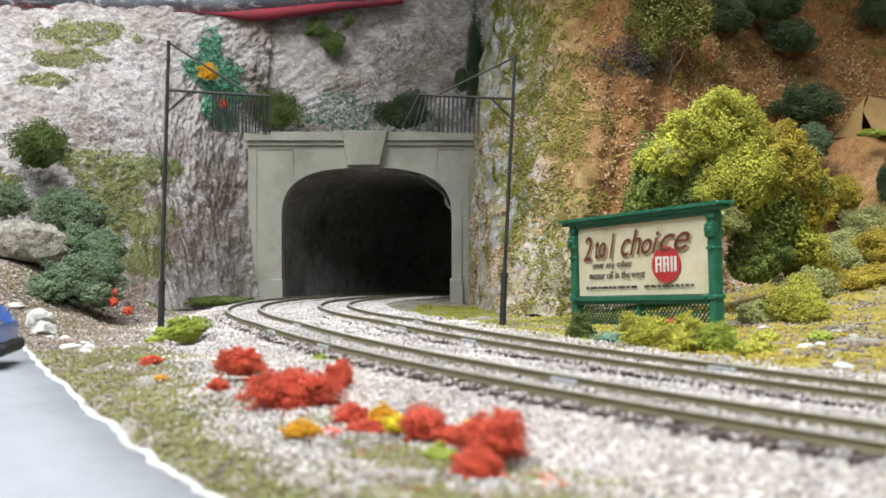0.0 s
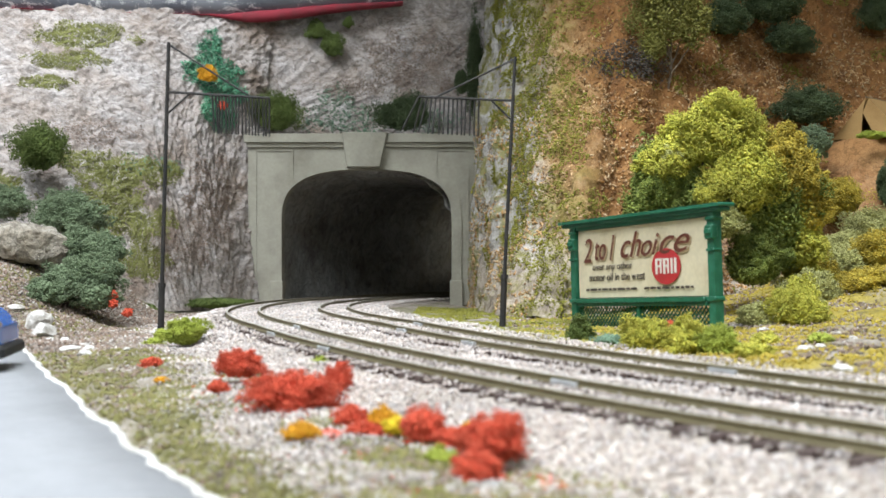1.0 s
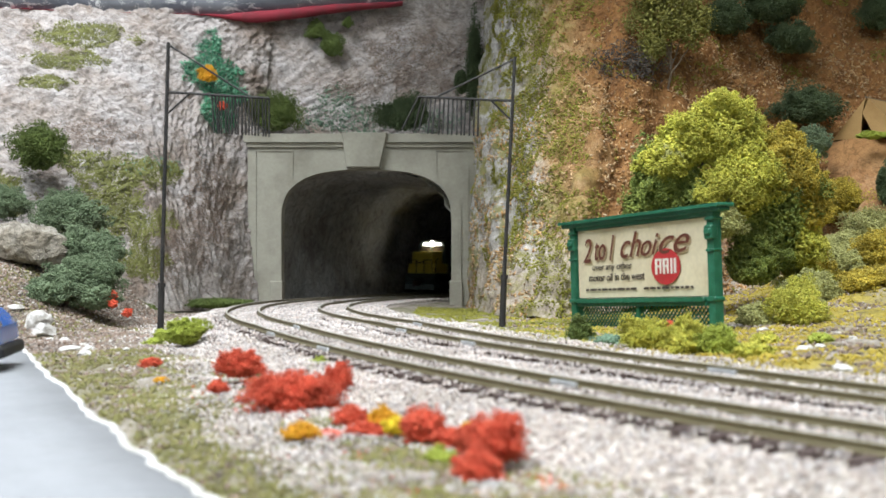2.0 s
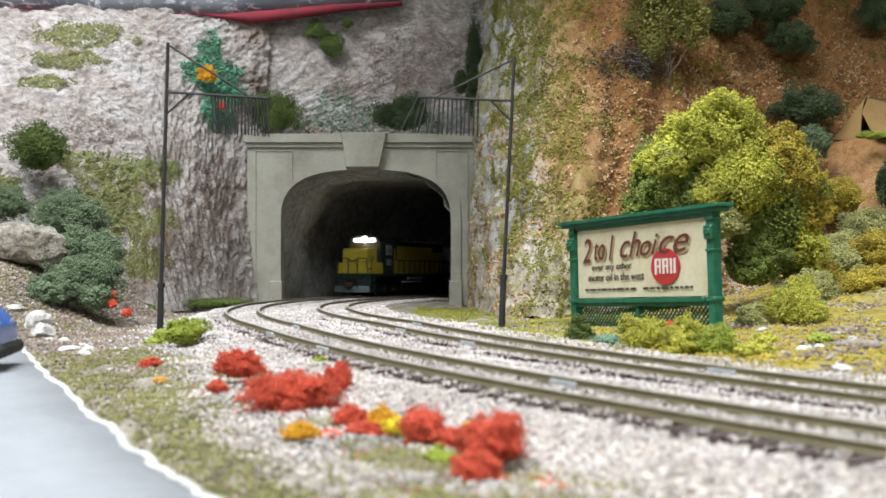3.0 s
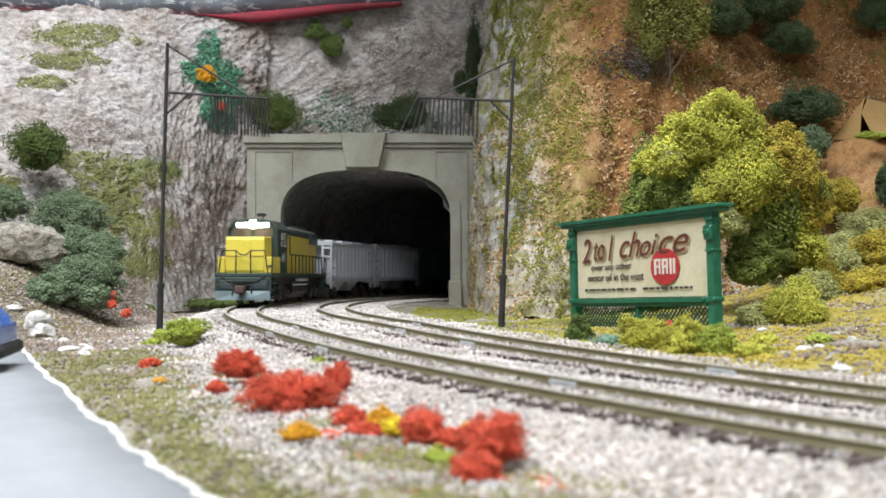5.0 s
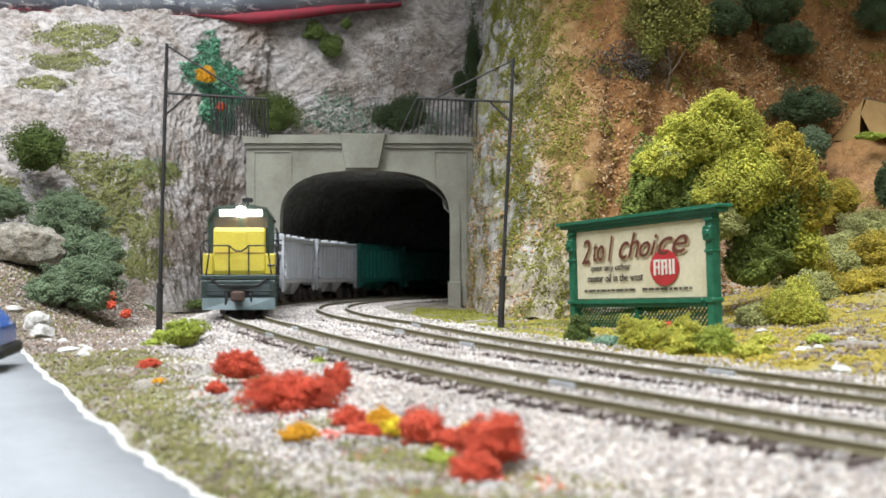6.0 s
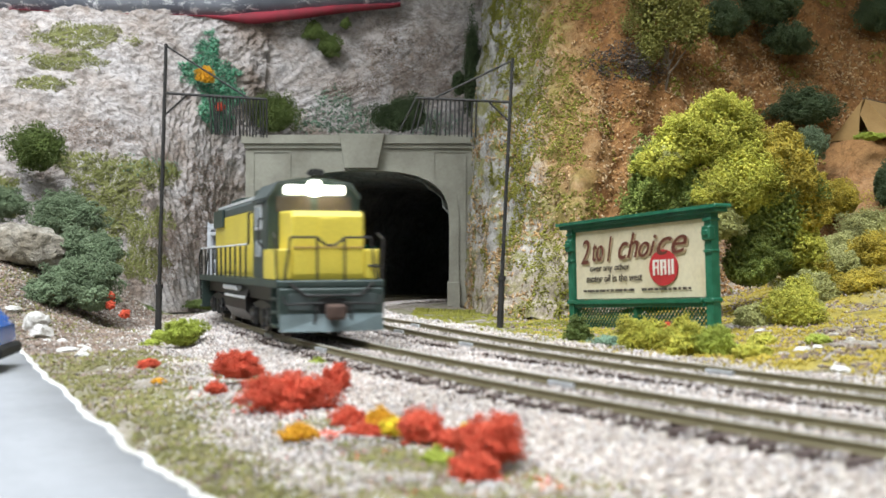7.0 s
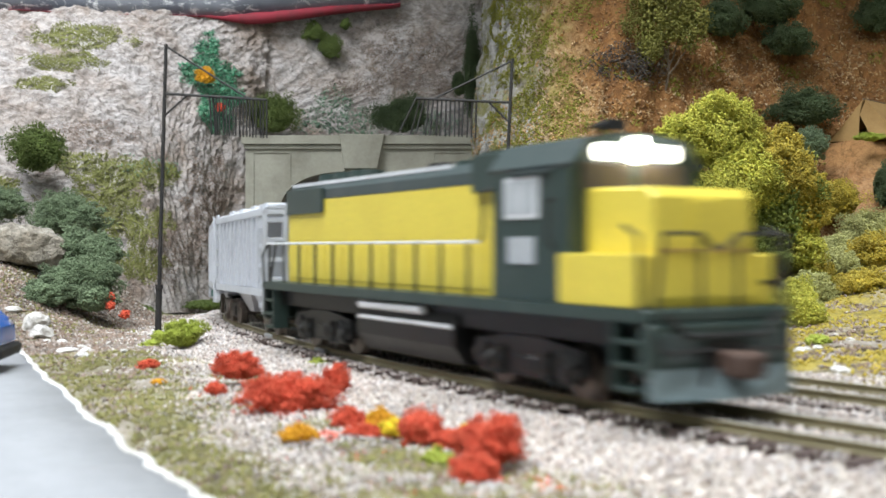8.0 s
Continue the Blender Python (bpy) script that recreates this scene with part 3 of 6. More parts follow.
def build_track(side, seed):
    r = random.Random(seed)
    track = base("railway_track", pose(0, 0, 0), "model railway track with weathered rails on dark ties", "track", "parallel tracks")
    for off in (-8.6, 8.6):
        part("rail", rail_shape(side + off), None, track)
    for sj, off in ((118, -8.6), (52, -8.6), (150, 8.6), (-60, 8.6)):
        h = math.degrees(np.interp(sj, LINE_S, HEAD))
        p = on_line(sj, side + off)
        part("rail_joiner", Shape().box(-1.5, -0.5, -5, 5, -2.4, -0.8, 0.15).box(0.5, 1.5, -5, 5, -2.4, -0.8, 0.15), RAIL_JOINER, track, at=put(p.x, p.y, p.z, 0, 0, -h))
    tie = Shape().box(-15, 15, -1.45, 1.45, -3.9, -2.02, 0.25).mesh("tie", TIE_WOOD)
    s = -400.0
    while s < 1700:
        h = math.degrees(np.interp(s, LINE_S, HEAD))
        p = on_line(s, side)
        part("tie", tie, None, track, at=put(p.x, p.y, p.z + r.uniform(-0.1, 0.05), 0, 0, -h + r.uniform(-1.5, 1.5)))
        s += 9.3
    return track


build_track(0.0, 1)
build_track(SPACING, 2)


def strewn(n, s0, s1, d0, d1, seed, power=1.0):
    """Random plan points in a band along the line."""
    g = np.random.default_rng(seed)
    s = s0 + (s1 - s0) * g.random(n) ** power
    d = g.uniform(d0, d1, n)
    h = np.interp(s, LINE_S, HEAD)
    return np.stack([np.interp(s, LINE_S, LINE_X) + d * np.cos(h), np.interp(s, LINE_S, LINE_Y) - d * np.sin(h)], 1), s, d, g


def ballast():
    xy, s, d, g = strewn(230000, -330, 760, -84, 84, 12, 1.35)
    keep = np.ones(len(s), bool)
    for c in (0.0, SPACING):
        for off in (-8.6, 8.6):
            keep &= np.abs(d - c - off) > 1.5
    edge_fade = g.random(len(s)) < np.clip(1.3 - np.maximum(d - 20 - 52, 0) / 12, 0, 1)
    keep &= edge_fade
    wide = 44 + 34 * (1 - ease(s, -120, 130)) + g.normal(0, 5, len(s))
    keep &= d > -wide
    xy, s, d = xy[keep], s[keep], d[keep]
    z = np.maximum(np.interp(s, LINE_S, LINE_Z) - 3.7, -99) - 5.2 * ease(-d, 19, 40) + 1.2 * ease(d, 66, 84)
    inside = (np.abs(d) < 15.5) | (np.abs(d - SPACING) < 15.5)
    z = np.where(inside, z + 1.2, z + 0.35 + 0.35 * np.sin(s * 0.11 + d * 0.3) - 1.2 * ease(-d, 40, 75))
    size = g.uniform(0.24, 0.50, len(s))
    tie_gap = np.abs((s + 400.0 + 4.65) % 9.3 - 4.65)
    z = np.where((np.abs(d + 14.8) < 5.0) & (tie_gap < 2.7), z - 2.4, z + 0.4)
    size = np.where(inside, size * 0.8, size)
    c = np.column_stack([xy, z + g.uniform(-0.4, 0.5, len(s))])
    near = s < 120
    for pick in (near, ~near):
        ob = part("ballast", crumbs("ballast", c[pick], size[pick] * (1.0 if pick is near else 1.2), BALLAST_MAT, g, full=pick is near))
        tagged(ob, "beige and grey crushed stone ballast under the tracks", "ballast", kind="stuff")
    bedpts = np.array([[tuple(on_line(v, w, -4.0 - 5.0 * ease(-w, 18, 42) - 1.0 * ease(w, 72, 90))) for w in np.linspace(-50, 92, 40)] for v in np.arange(-400, 800, 8.0)])
    ob = part("ballast_bed", grid_mesh("ballast_bed", bedpts, BED))
    tagged(ob, "compacted grey grit bed beneath the ballast", "track bed", kind="structure")


def bed_material():
    n = Nodes("grit_bed")
    a = n.noise(520, 3, 0.6)
    col = n.ramp(a, [(0.32, (0.16, 0.13, 0.11)), (0.45, (0.42, 0.36, 0.31)), (0.58, (0.66, 0.60, 0.54)), (0.7, (0.75, 0.72, 0.68))])
    n.bump(a, 1.0, 1.5)
    return n.done(col, 0.95)


BED = bed_material()
ballast()


# ---- tunnel portal ----
PORTAL_Y = 930.0


def arch(x0, x1, z0, crown, r=46):
    """The opening's outline from the left foot over a flat arch to the right foot."""
    c, pts = (x0 + x1) / 2, [(x0, z0)]
    half = (x1 - x0) / 2
    spring = crown - 42
    for i in range(25):
        a = math.pi * (1 - i / 24)
        pts.append((c + half * math.copysign(abs(math.cos(a)) ** 0.72, math.cos(a)), spring + 42 * math.sin(a) ** 0.72))
    pts.append((x1, z0))
    return pts


def portal():
    p = base("tunnel_portal", put(0, PORTAL_Y, 0), "olive grey cast concrete double track tunnel portal", "tunnel portal")
    x0, x1, top, foot = -161.0, 25.0, 117.0, -20.0
    o0, o1, crown = -133.5, 5.0, 95.5
    inner = arch(o0, o1, foot, crown)
    n = len(inner)
    outer = []
    for i, (x, z) in enumerate(inner):
        t = i / (n - 1)
        if t <= 0.12:
            outer.append((x0, foot + (top - foot) * t / 0.12))
        elif t >= 0.88:
            outer.append((x1, foot + (top - foot) * (1 - t) / 0.12))
        else:
            outer.append((x0 + (x1 - x0) * (t - 0.12) / 0.76, top))
    wall = Shape()
    front = [(x, 0, z) for x, z in inner] + [(x, 0, z) for x, z in outer]
    back = [(x, 16, z) for x, _, z in front]
    m = 2 * n
    faces = [[i, i + 1, n + i + 1, n + i] for i in range(n - 1)]
    faces += [[m + n + i, m + n + i + 1, m + i + 1, m + i] for i in range(n - 1)]
    faces += [[i + 1, i, m + i, m + i + 1] for i in range(n - 1)]
    faces += [[n + i, n + i + 1, m + n + i + 1, m + n + i] for i in range(n - 1)]
    wall.add(front + back, faces)
    part("wall", wall, CONCRETE, p)
    # raised ring round the opening, with a plinth on each side
    wide = arch(o0 - 8.0, o1 + 8.0, foot, crown + 1.5)
    ring = Shape()
    f = [(x, -1.6, z) for x, z in inner] + [(x, -1.6, z) for x, z in wide]
    b = [(x, 0.5, z) for x, _, z in f]
    fs = [[i, i + 1, n + i + 1, n + i] for i in range(n - 1)] + [[i + 1, i, m + i, m + i + 1] for i in range(n - 1)] + [[n + i, n + i + 1, m + n + i + 1, m + n + i] for i in range(n - 1)]
    part("arch_ring", ring.add(f + b, fs), CONCRETE, p)
    part("cornice", Shape().box(x0 - 3, x1 + 3, -4.5, 17, 117.5, 124.5, 0.8), CONCRETE, p)
    part("moulding", Shape().box(x0 - 1, x1 + 1, -2.2, 0.4, 113.8, 117.3, 0.6), CONCRETE, p)
    key = [(-80.0, 97.0), (-53.0, 97.0), (-47.0, 125.2), (-84.0, 125.2)]
    part("keystone", Shape().prism(key, -7.5, -0.2, 0.8), CONCRETE, p)
    for a, c in ((x0 + 6, -124.0), (-8.0, x1 - 6)):
        lo, hi = (86.0, 111.5)
        fr = Shape()
        fr.box(a, c, -0.9, 0.3, hi - 1, hi, 0.2)
        tall, short = (a, c - 1) if c < 0 else (c - 1, a)
        fr.box(tall, tall + 1, -0.9, 0.3, -8, hi - 1.02, 0.2)
        fr.box(short, short + 1, -0.9, 0.3, lo, hi - 1.02, 0.2)
        part("panel_frame", fr, CONCRETE, p)
    for a, c in ((o0 - 9, o0 + 1.0), (o1 - 1.5, o1 + 9)):
        part("plinth", Shape().box(a, c, -3.2, 14, foot, 5.0, 0.8), CONCRETE, p)
    return p


portal()


# ---- telltales over the tracks ----
def telltale(name_at, height, arm, arm_z, first, n, reach, lean, skew, label, sleeve):
    t = base("telltale_pole", name_at, label, "telltale", "telltales")
    sgn = 1 if arm > 0 else -1
    top = (lean * height, 0, height)
    part("pole", Shape().tube((lean * sleeve, 0, sleeve), top, 0.95, 0.8, 10), STEEL_BLACK, t)
    part("sleeve", Shape().tube((0, 0, -4), (lean * sleeve, 0, sleeve + 1), 1.6, 1.45, 12).tube((lean * sleeve, 0, sleeve), (lean * (sleeve + 2), 0, sleeve + 2), 1.8, 1.8, 12), STEEL_BLACK, t)
    px = lean * arm_z
    part("arm", Shape().tube((px, 0, arm_z), (px + arm, 0, arm_z + reach), 0.62, 0.62, 8), STEEL_BLACK, t)
    part("brace", Shape().tube((px, 0, arm_z - 10), (px + sgn * 10.5, 0, arm_z + reach * 0.2), 0.5, 0.5, 6), STEEL_BLACK, t)
    part("stay", Shape().tube((lean * (height - 1), 0, height - 1), (px + arm * 0.82, 0, arm_z + reach * 0.8), 0.5, 0.5, 6), STEEL_BLACK, t)
    r = random.Random(5)
    for i in range(n):
        u = first + (1 - first) * i / (n - 1)
        x, z = px + arm * u, arm_z + reach * u
        a = skew(i, n) + r.uniform(-0.02, 0.02)
        part("rod", Shape().tube((x, 0, z), (x + 17.5 * math.sin(a), r.uniform(-1, 1), z - 17.5 * math.cos(a)), 0.42, 0.42, 6), STEEL_BLACK, t)
    return t


telltale(put(-130, 520, float(ground_at(-130, 520)[0])), 134.6, 46.5, 112.0, 0.44, 18, -2.8, 0.028,
         lambda i, n: 0.05 if i < 2 else 0.0, "tall thin black telltale pole with hanging rods", 23)
telltale(put(27, 545, float(ground_at(27, 545)[0])), 129.0, -45.0, 108.0, 0.36, 15, 2.0, 0.048,
         lambda i, n: -0.03 - (0.42 if i == n - 1 else 0.22 if i > n - 4 else 0.08 if i > n - 6 else 0.0), "thin grey-black telltale pole with bent hanging rods", 23)


# ---- billboard ----
def words(text, size, material, parent, name, x, z, y, shear=0.0, thick=0.12, squash=1.0, spacing=1.0, wide=None, tall=None, turn=0.0):
    cu = bpy.data.curves.new(name, "FONT")
    cu.body, cu.size, cu.shear, cu.extrude, cu.offset = text, size * MM, shear, 0.1 * MM, thick * MM
    cu.space_character = spacing
    tmp = bpy.data.objects.new(name, cu)
    me = bpy.data.meshes.new_from_object(tmp)
    bpy.data.objects.remove(tmp)
    me.materials.append(material)
    ob = part(name, me, None, parent)
    if wide:
        xs, ys = [v.co.x for v in me.vertices], [v.co.y for v in me.vertices]
        x0, y0 = min(xs), min(ys)
        fx, fy = wide * MM / (max(xs) - x0), tall * MM / (max(ys) - y0)
        for v in me.vertices:
            v.co.x, v.co.y = (v.co.x - x0) * fx, (v.co.y - y0) * fy
    ob.matrix_basis = put(x, y, z, 90, turn) @ Matrix.Diagonal((squash, 1, 1, 1))
    return ob


def billboard():
    L, H = 105.9, 52.4
    top = 47.9
    b = base("billboard", put(89.2, 520, -6.0, 0, -2.8, -63.9), "green framed billboard with a cream motor oil poster", "billboard")
    for x in (-L / 2, L / 2):
        s = Shape().box(x - 2.2, x + 2.2, -2.0, 2.0, -6, H - 1.5, 0.4).box(x - 3.0, x + 3.0, -2.9, 2.9, 12.6, 14.6, 0.5)
        s.box(x - 2.8, x + 2.8, -2.8, 2.8, H - 6, H - 4.6, 0.4)
        s.box(x - 2.6, x + 2.6, -3.4, 0, H - 14, H - 8, 0.5).box(x - 2.0, x + 2.0, -4.2, 0, H - 12, H - 9.6, 0.5).box(x - 2.6, x + 2.6, -2.8, 2.4, H - 19, H - 17.8, 0.4)
        part("post", s, SIGN_GREEN, b)
    part("cornice", Shape().box(-61.8, 61.8, -5.0, 4, H - 0.9, H + 0.6, 0.4).box(-60.3, 60.3, -3.6, 3.0, H - 2.6, H - 0.92, 0.4), SIGN_GREEN, b)
    part("header", Shape().box(-L / 2 + 2.7, L / 2 - 2.7, -1.6, 1.6, top + 0.2, H - 2.65, 0.3), SIGN_GREEN, b)
    part("sill", Shape().box(-L / 2 + 3.5, L / 2 - 3.5, -3.6, 2.4, 12.6, 14.6, 0.5).box(-L / 2 + 3.5, L / 2 - 3.5, -2.4, 1.5, 10.8, 12.55, 0.3), SIGN_GREEN, b)
    part("centre_post", Shape().box(-1.3, 1.3, -1.6, 1.2, -3, 10.7, 0.3), SIGN_GREEN, b)
    part("backing", Shape().box(-L / 2 + 2.7, L / 2 - 2.7, 0.2, 1.4, 14.7, top + 0.1, 0.2), SIGN_GREEN, b)
    nx, nz = 40, 16
    sheet = np.array([[(x, -0.5 - 0.35 * noise.noise((x * 0.06, z * 0.09, 2.0)) - 0.2 * noise.noise((x * 0.2, z * 0.2, 7.0)), z) for x in np.linspace(-49.9, 49.9, nx)] for z in np.linspace(15.0, top, nz)])
    poster = part("poster", grid_mesh("poster", sheet, PAPER), None, b, "cream poster with brown lettering and a red roundel")
    for x0, x1 in ((-L / 2 + 2.5, -1.4), (1.4, L / 2 - 2.5)):
        h, z0 = 12.0, -1.4
        for tilt in (1, -1):
            for i in range(-6, 24):
                xa = x0 + i * 2.6
                xb = xa + h
                pa, pb = (xa, z0), (xb, z0 + h)
                if tilt < 0:
                    pa, pb = (xb, z0), (xa, z0 + h)
                clip = []
                for t in (0.0, 1.0):
                    clip.append([pa[0] + (pb[0] - pa[0]) * t, pa[1] + (pb[1] - pa[1]) * t])
                (ax, az), (bx, bz) = clip
                lo, hi = 0.0, 1.0
                d = bx - ax
                ta, tb = sorted(((x0 - ax) / d, (x1 - ax) / d))
                lo, hi = max(lo, ta), min(hi, tb)
                if hi - lo < 0.08:
                    continue
                y = -0.4 if tilt > 0 else 0.3
                part("lattice_slat", Shape().tube((ax + d * lo, y, az + (bz - az) * lo), (ax + d * hi, y, az + (bz - az) * hi), 0.42, 0.42, 4), SIGN_GREEN, b)
    part("rail", Shape().box(-L / 2 + 2.7, L / 2 - 2.7, -1.2, 1.2, -2.4, -1.2, 0.2), SIGN_GREEN, b)
    for text, x, z, wide, tall, lean in (("2", -44.8, 32.0, 8.0, 11.6, 0.3), ("to", -34.4, 32.9, 9.4, 8.8, 0.35), ("1", -22.2, 32.5, 4.6, 11.8, 0.5), ("ch", -12.9, 33.1, 16.4, 11.6, 0.4), ("oi", 3.0, 33.5, 13.8, 9.3, 0.4), ("ce", 16.8, 33.7, 21.5, 7.7, 0.45)):
        words(text, 14.0, INK_SHADE, poster, "headline_shadow", x + 1.0, z - 0.7, -0.95, lean, 0.02, wide=wide, tall=tall, turn=-1.5)
        words(text, 14.0, INK_BROWN, poster, "headline", x, z, -1.15, lean, 0.02, wide=wide, tall=tall, turn=-1.5)
    words("over any other", 4.6, INK_DARK, poster, "text_line", -37.0, 27.2, -1.05, 0.05, 0.02, wide=32.7, tall=4.1)
    words("motor oil in the west", 4.6, INK_DARK, poster, "text_line", -40.0, 22.9, -1.05, 0.05, 0.02, wide=45.2, tall=3.6)
    disc = Shape().prism([(10.3 * math.cos(2 * math.pi * i / 28), 8.0 * math.sin(2 * math.pi * i / 28)) for i in range(28)], -0.25, 0.0)
    ob = part("roundel", disc, LOGO_RED, poster, "red roundel with pale bars")
    ob.matrix_basis = put(21.1, -0.95, 28.2)
    bars = Shape()
    for i, (x, w) in enumerate(((-4.2, 1.0), (-2.2, 0.7), (-0.6, 1.0), (1.2, 0.8), (2.9, 0.9), (4.5, 1.0))):
        bars.box(x - w / 2, x + w / 2, -0.2, 0.0, -2.6 + 0.2 * (i % 2), 2.7, 0.05)
    bars.box(-4.0, -1.6, -0.22, 0.0, 2.0, 2.8, 0.05).box(-0.5, 1.4, -0.22, 0.0, 1.9, 2.7, 0.05).box(-4.0, -2.0, -0.22, 0, -0.2, 0.5, 0.05).box(-0.5, 1.4, -0.22, 0, -0.2, 0.5, 0.05)
    ob = part("roundel_bars", bars, LOGO_WHITE, poster, "pale bars on the red roundel")
    ob.matrix_basis = put(21.1, -1.25, 28.2) @ Matrix.Diagonal((1.55, 1, 1.3, 1))
    small = Shape()
    r = random.Random(8)
    x = -43.0
    while x < 40:
        w = r.uniform(2.0, 6.0)
        if not -4 < x < 0:
            small.box(x, min(x + w, 40), -0.15, 0.0, 18.3, 19.4, 0.05)
        x += w + 0.9
    part("small_print", small, INK_DARK, poster).matrix_basis = put(0, -1.05, 0)
    return b


billboard()


# ---- the train ----
def wheelset(parent, x, r, material=WHEEL_MAT, gauge=8.2):
    """An axle with two flanged wheels, turning about its own middle."""
    s = Shape().tube((0, -gauge, 0), (0, gauge, 0), 1.0, 1.0, 8)
    for sg in (-1, 1):
        y0, y1, y2 = sg * (gauge - 0.6), sg * gauge, sg * (gauge + 2.2)
        s.tube((0, min(y0, y1), 0), (0, max(y0, y1), 0), r + 0.7, r + 0.7, 20)
        s.tube((0, min(y1, y2), 0), (0, max(y1, y2), 0), r, r, 20)
        for k in range(4):
            a = k * math.pi / 2
            yy = sg * (gauge + 2.3)
            s.tube((r * 0.55 * math.cos(a), yy - 0.2, r * 0.55 * math.sin(a)), (r * 0.55 * math.cos(a), yy + 0.2, r * 0.55 * math.sin(a)), r * 0.16, r * 0.16, 8)
    ob = part("wheelset", s, material, parent)
    ob.matrix_basis = put(x, 0, r)
    ob["radius"] = r
    return ob


def truck(parent, x, wheelbase, r, half, bulky):
    t = base_part("truck", parent, put(x, 0, 0))
    for sg in (-1, 1):
        y = sg * half
        s = Shape()
        if bulky:
            s.prism([(-wheelbase / 2 - 6, 5), (-wheelbase / 2 - 5, 10.5), (-6, 12.4), (6, 12.4), (wheelbase / 2 + 5, 10.5), (wheelbase / 2 + 6, 5), (7, 3.4), (-7, 3.4)], y - 1.2, y + 1.2, 0.3)
            for k in (-1, 1):
                s.box(k * wheelbase / 2 - 2.6, k * wheelbase / 2 + 2.6, y - 1.9, y + 1.9, 3.2, 8.2, 0.6)
                xs = k * (wheelbase / 2 - 6.5)
                coil = Shape()
                for z in (3.4, 4.9, 6.4, 7.9):
                    coil.tube((xs, y + sg * 1.6, z - 0.1), (xs, y + sg * 1.6, z + 1.6), 1.5 if z in (3.4, 6.4) else 1.2, 1.5 if z in (4.9, 7.9) else 1.2, 10)
                part("spring", coil, BLACK, t)
                part("brake_cylinder", Shape().tube((k * (wheelbase / 2 + 4.0), y + sg * 1.6, 7.2), (k * (wheelbase / 2 - 1.0), y + sg * 1.6, 9.4), 1.0, 1.0, 8), BLACK, t)
                part("axle_cap", Shape().tube((k * wheelbase / 2, y + sg * 1.8, 5.8), (k * wheelbase / 2, y + sg * 2.6, 5.8), 1.7, 1.4, 12), BLACK, t)
            s.box(-4, 4, y - 1.7, y + 1.7, 4.5, 8.2, 0.5)
        else:
            s.prism([(-wheelbase / 2 - 3, 4), (-wheelbase / 2 - 2, 6.6), (-4, 8.5), (4, 8.5), (wheelbase / 2 + 2, 6.6), (wheelbase / 2 + 3, 4), (4, 2.2), (-4, 2.2)], y - 0.9, y + 0.9, 0.3)
            s.box(-3, 3, y - 1.4, y + 1.4, 3.2, 7.2, 0.4)
        part("sideframe", s, BLACK, t)
    part("bolster", Shape().box(-4, 4, -half + 1, half - 1, 6, 10.5, 0.5), BLACK, t)
    return t, [wheelset(t, sg * wheelbase / 2, r) for sg in (-1, 1)]


def base_part(name, parent, at):
    ob = new(name)
    ob.empty_display_size = 0.005
    ob.parent = parent
    ob.matrix_basis = at
    return ob


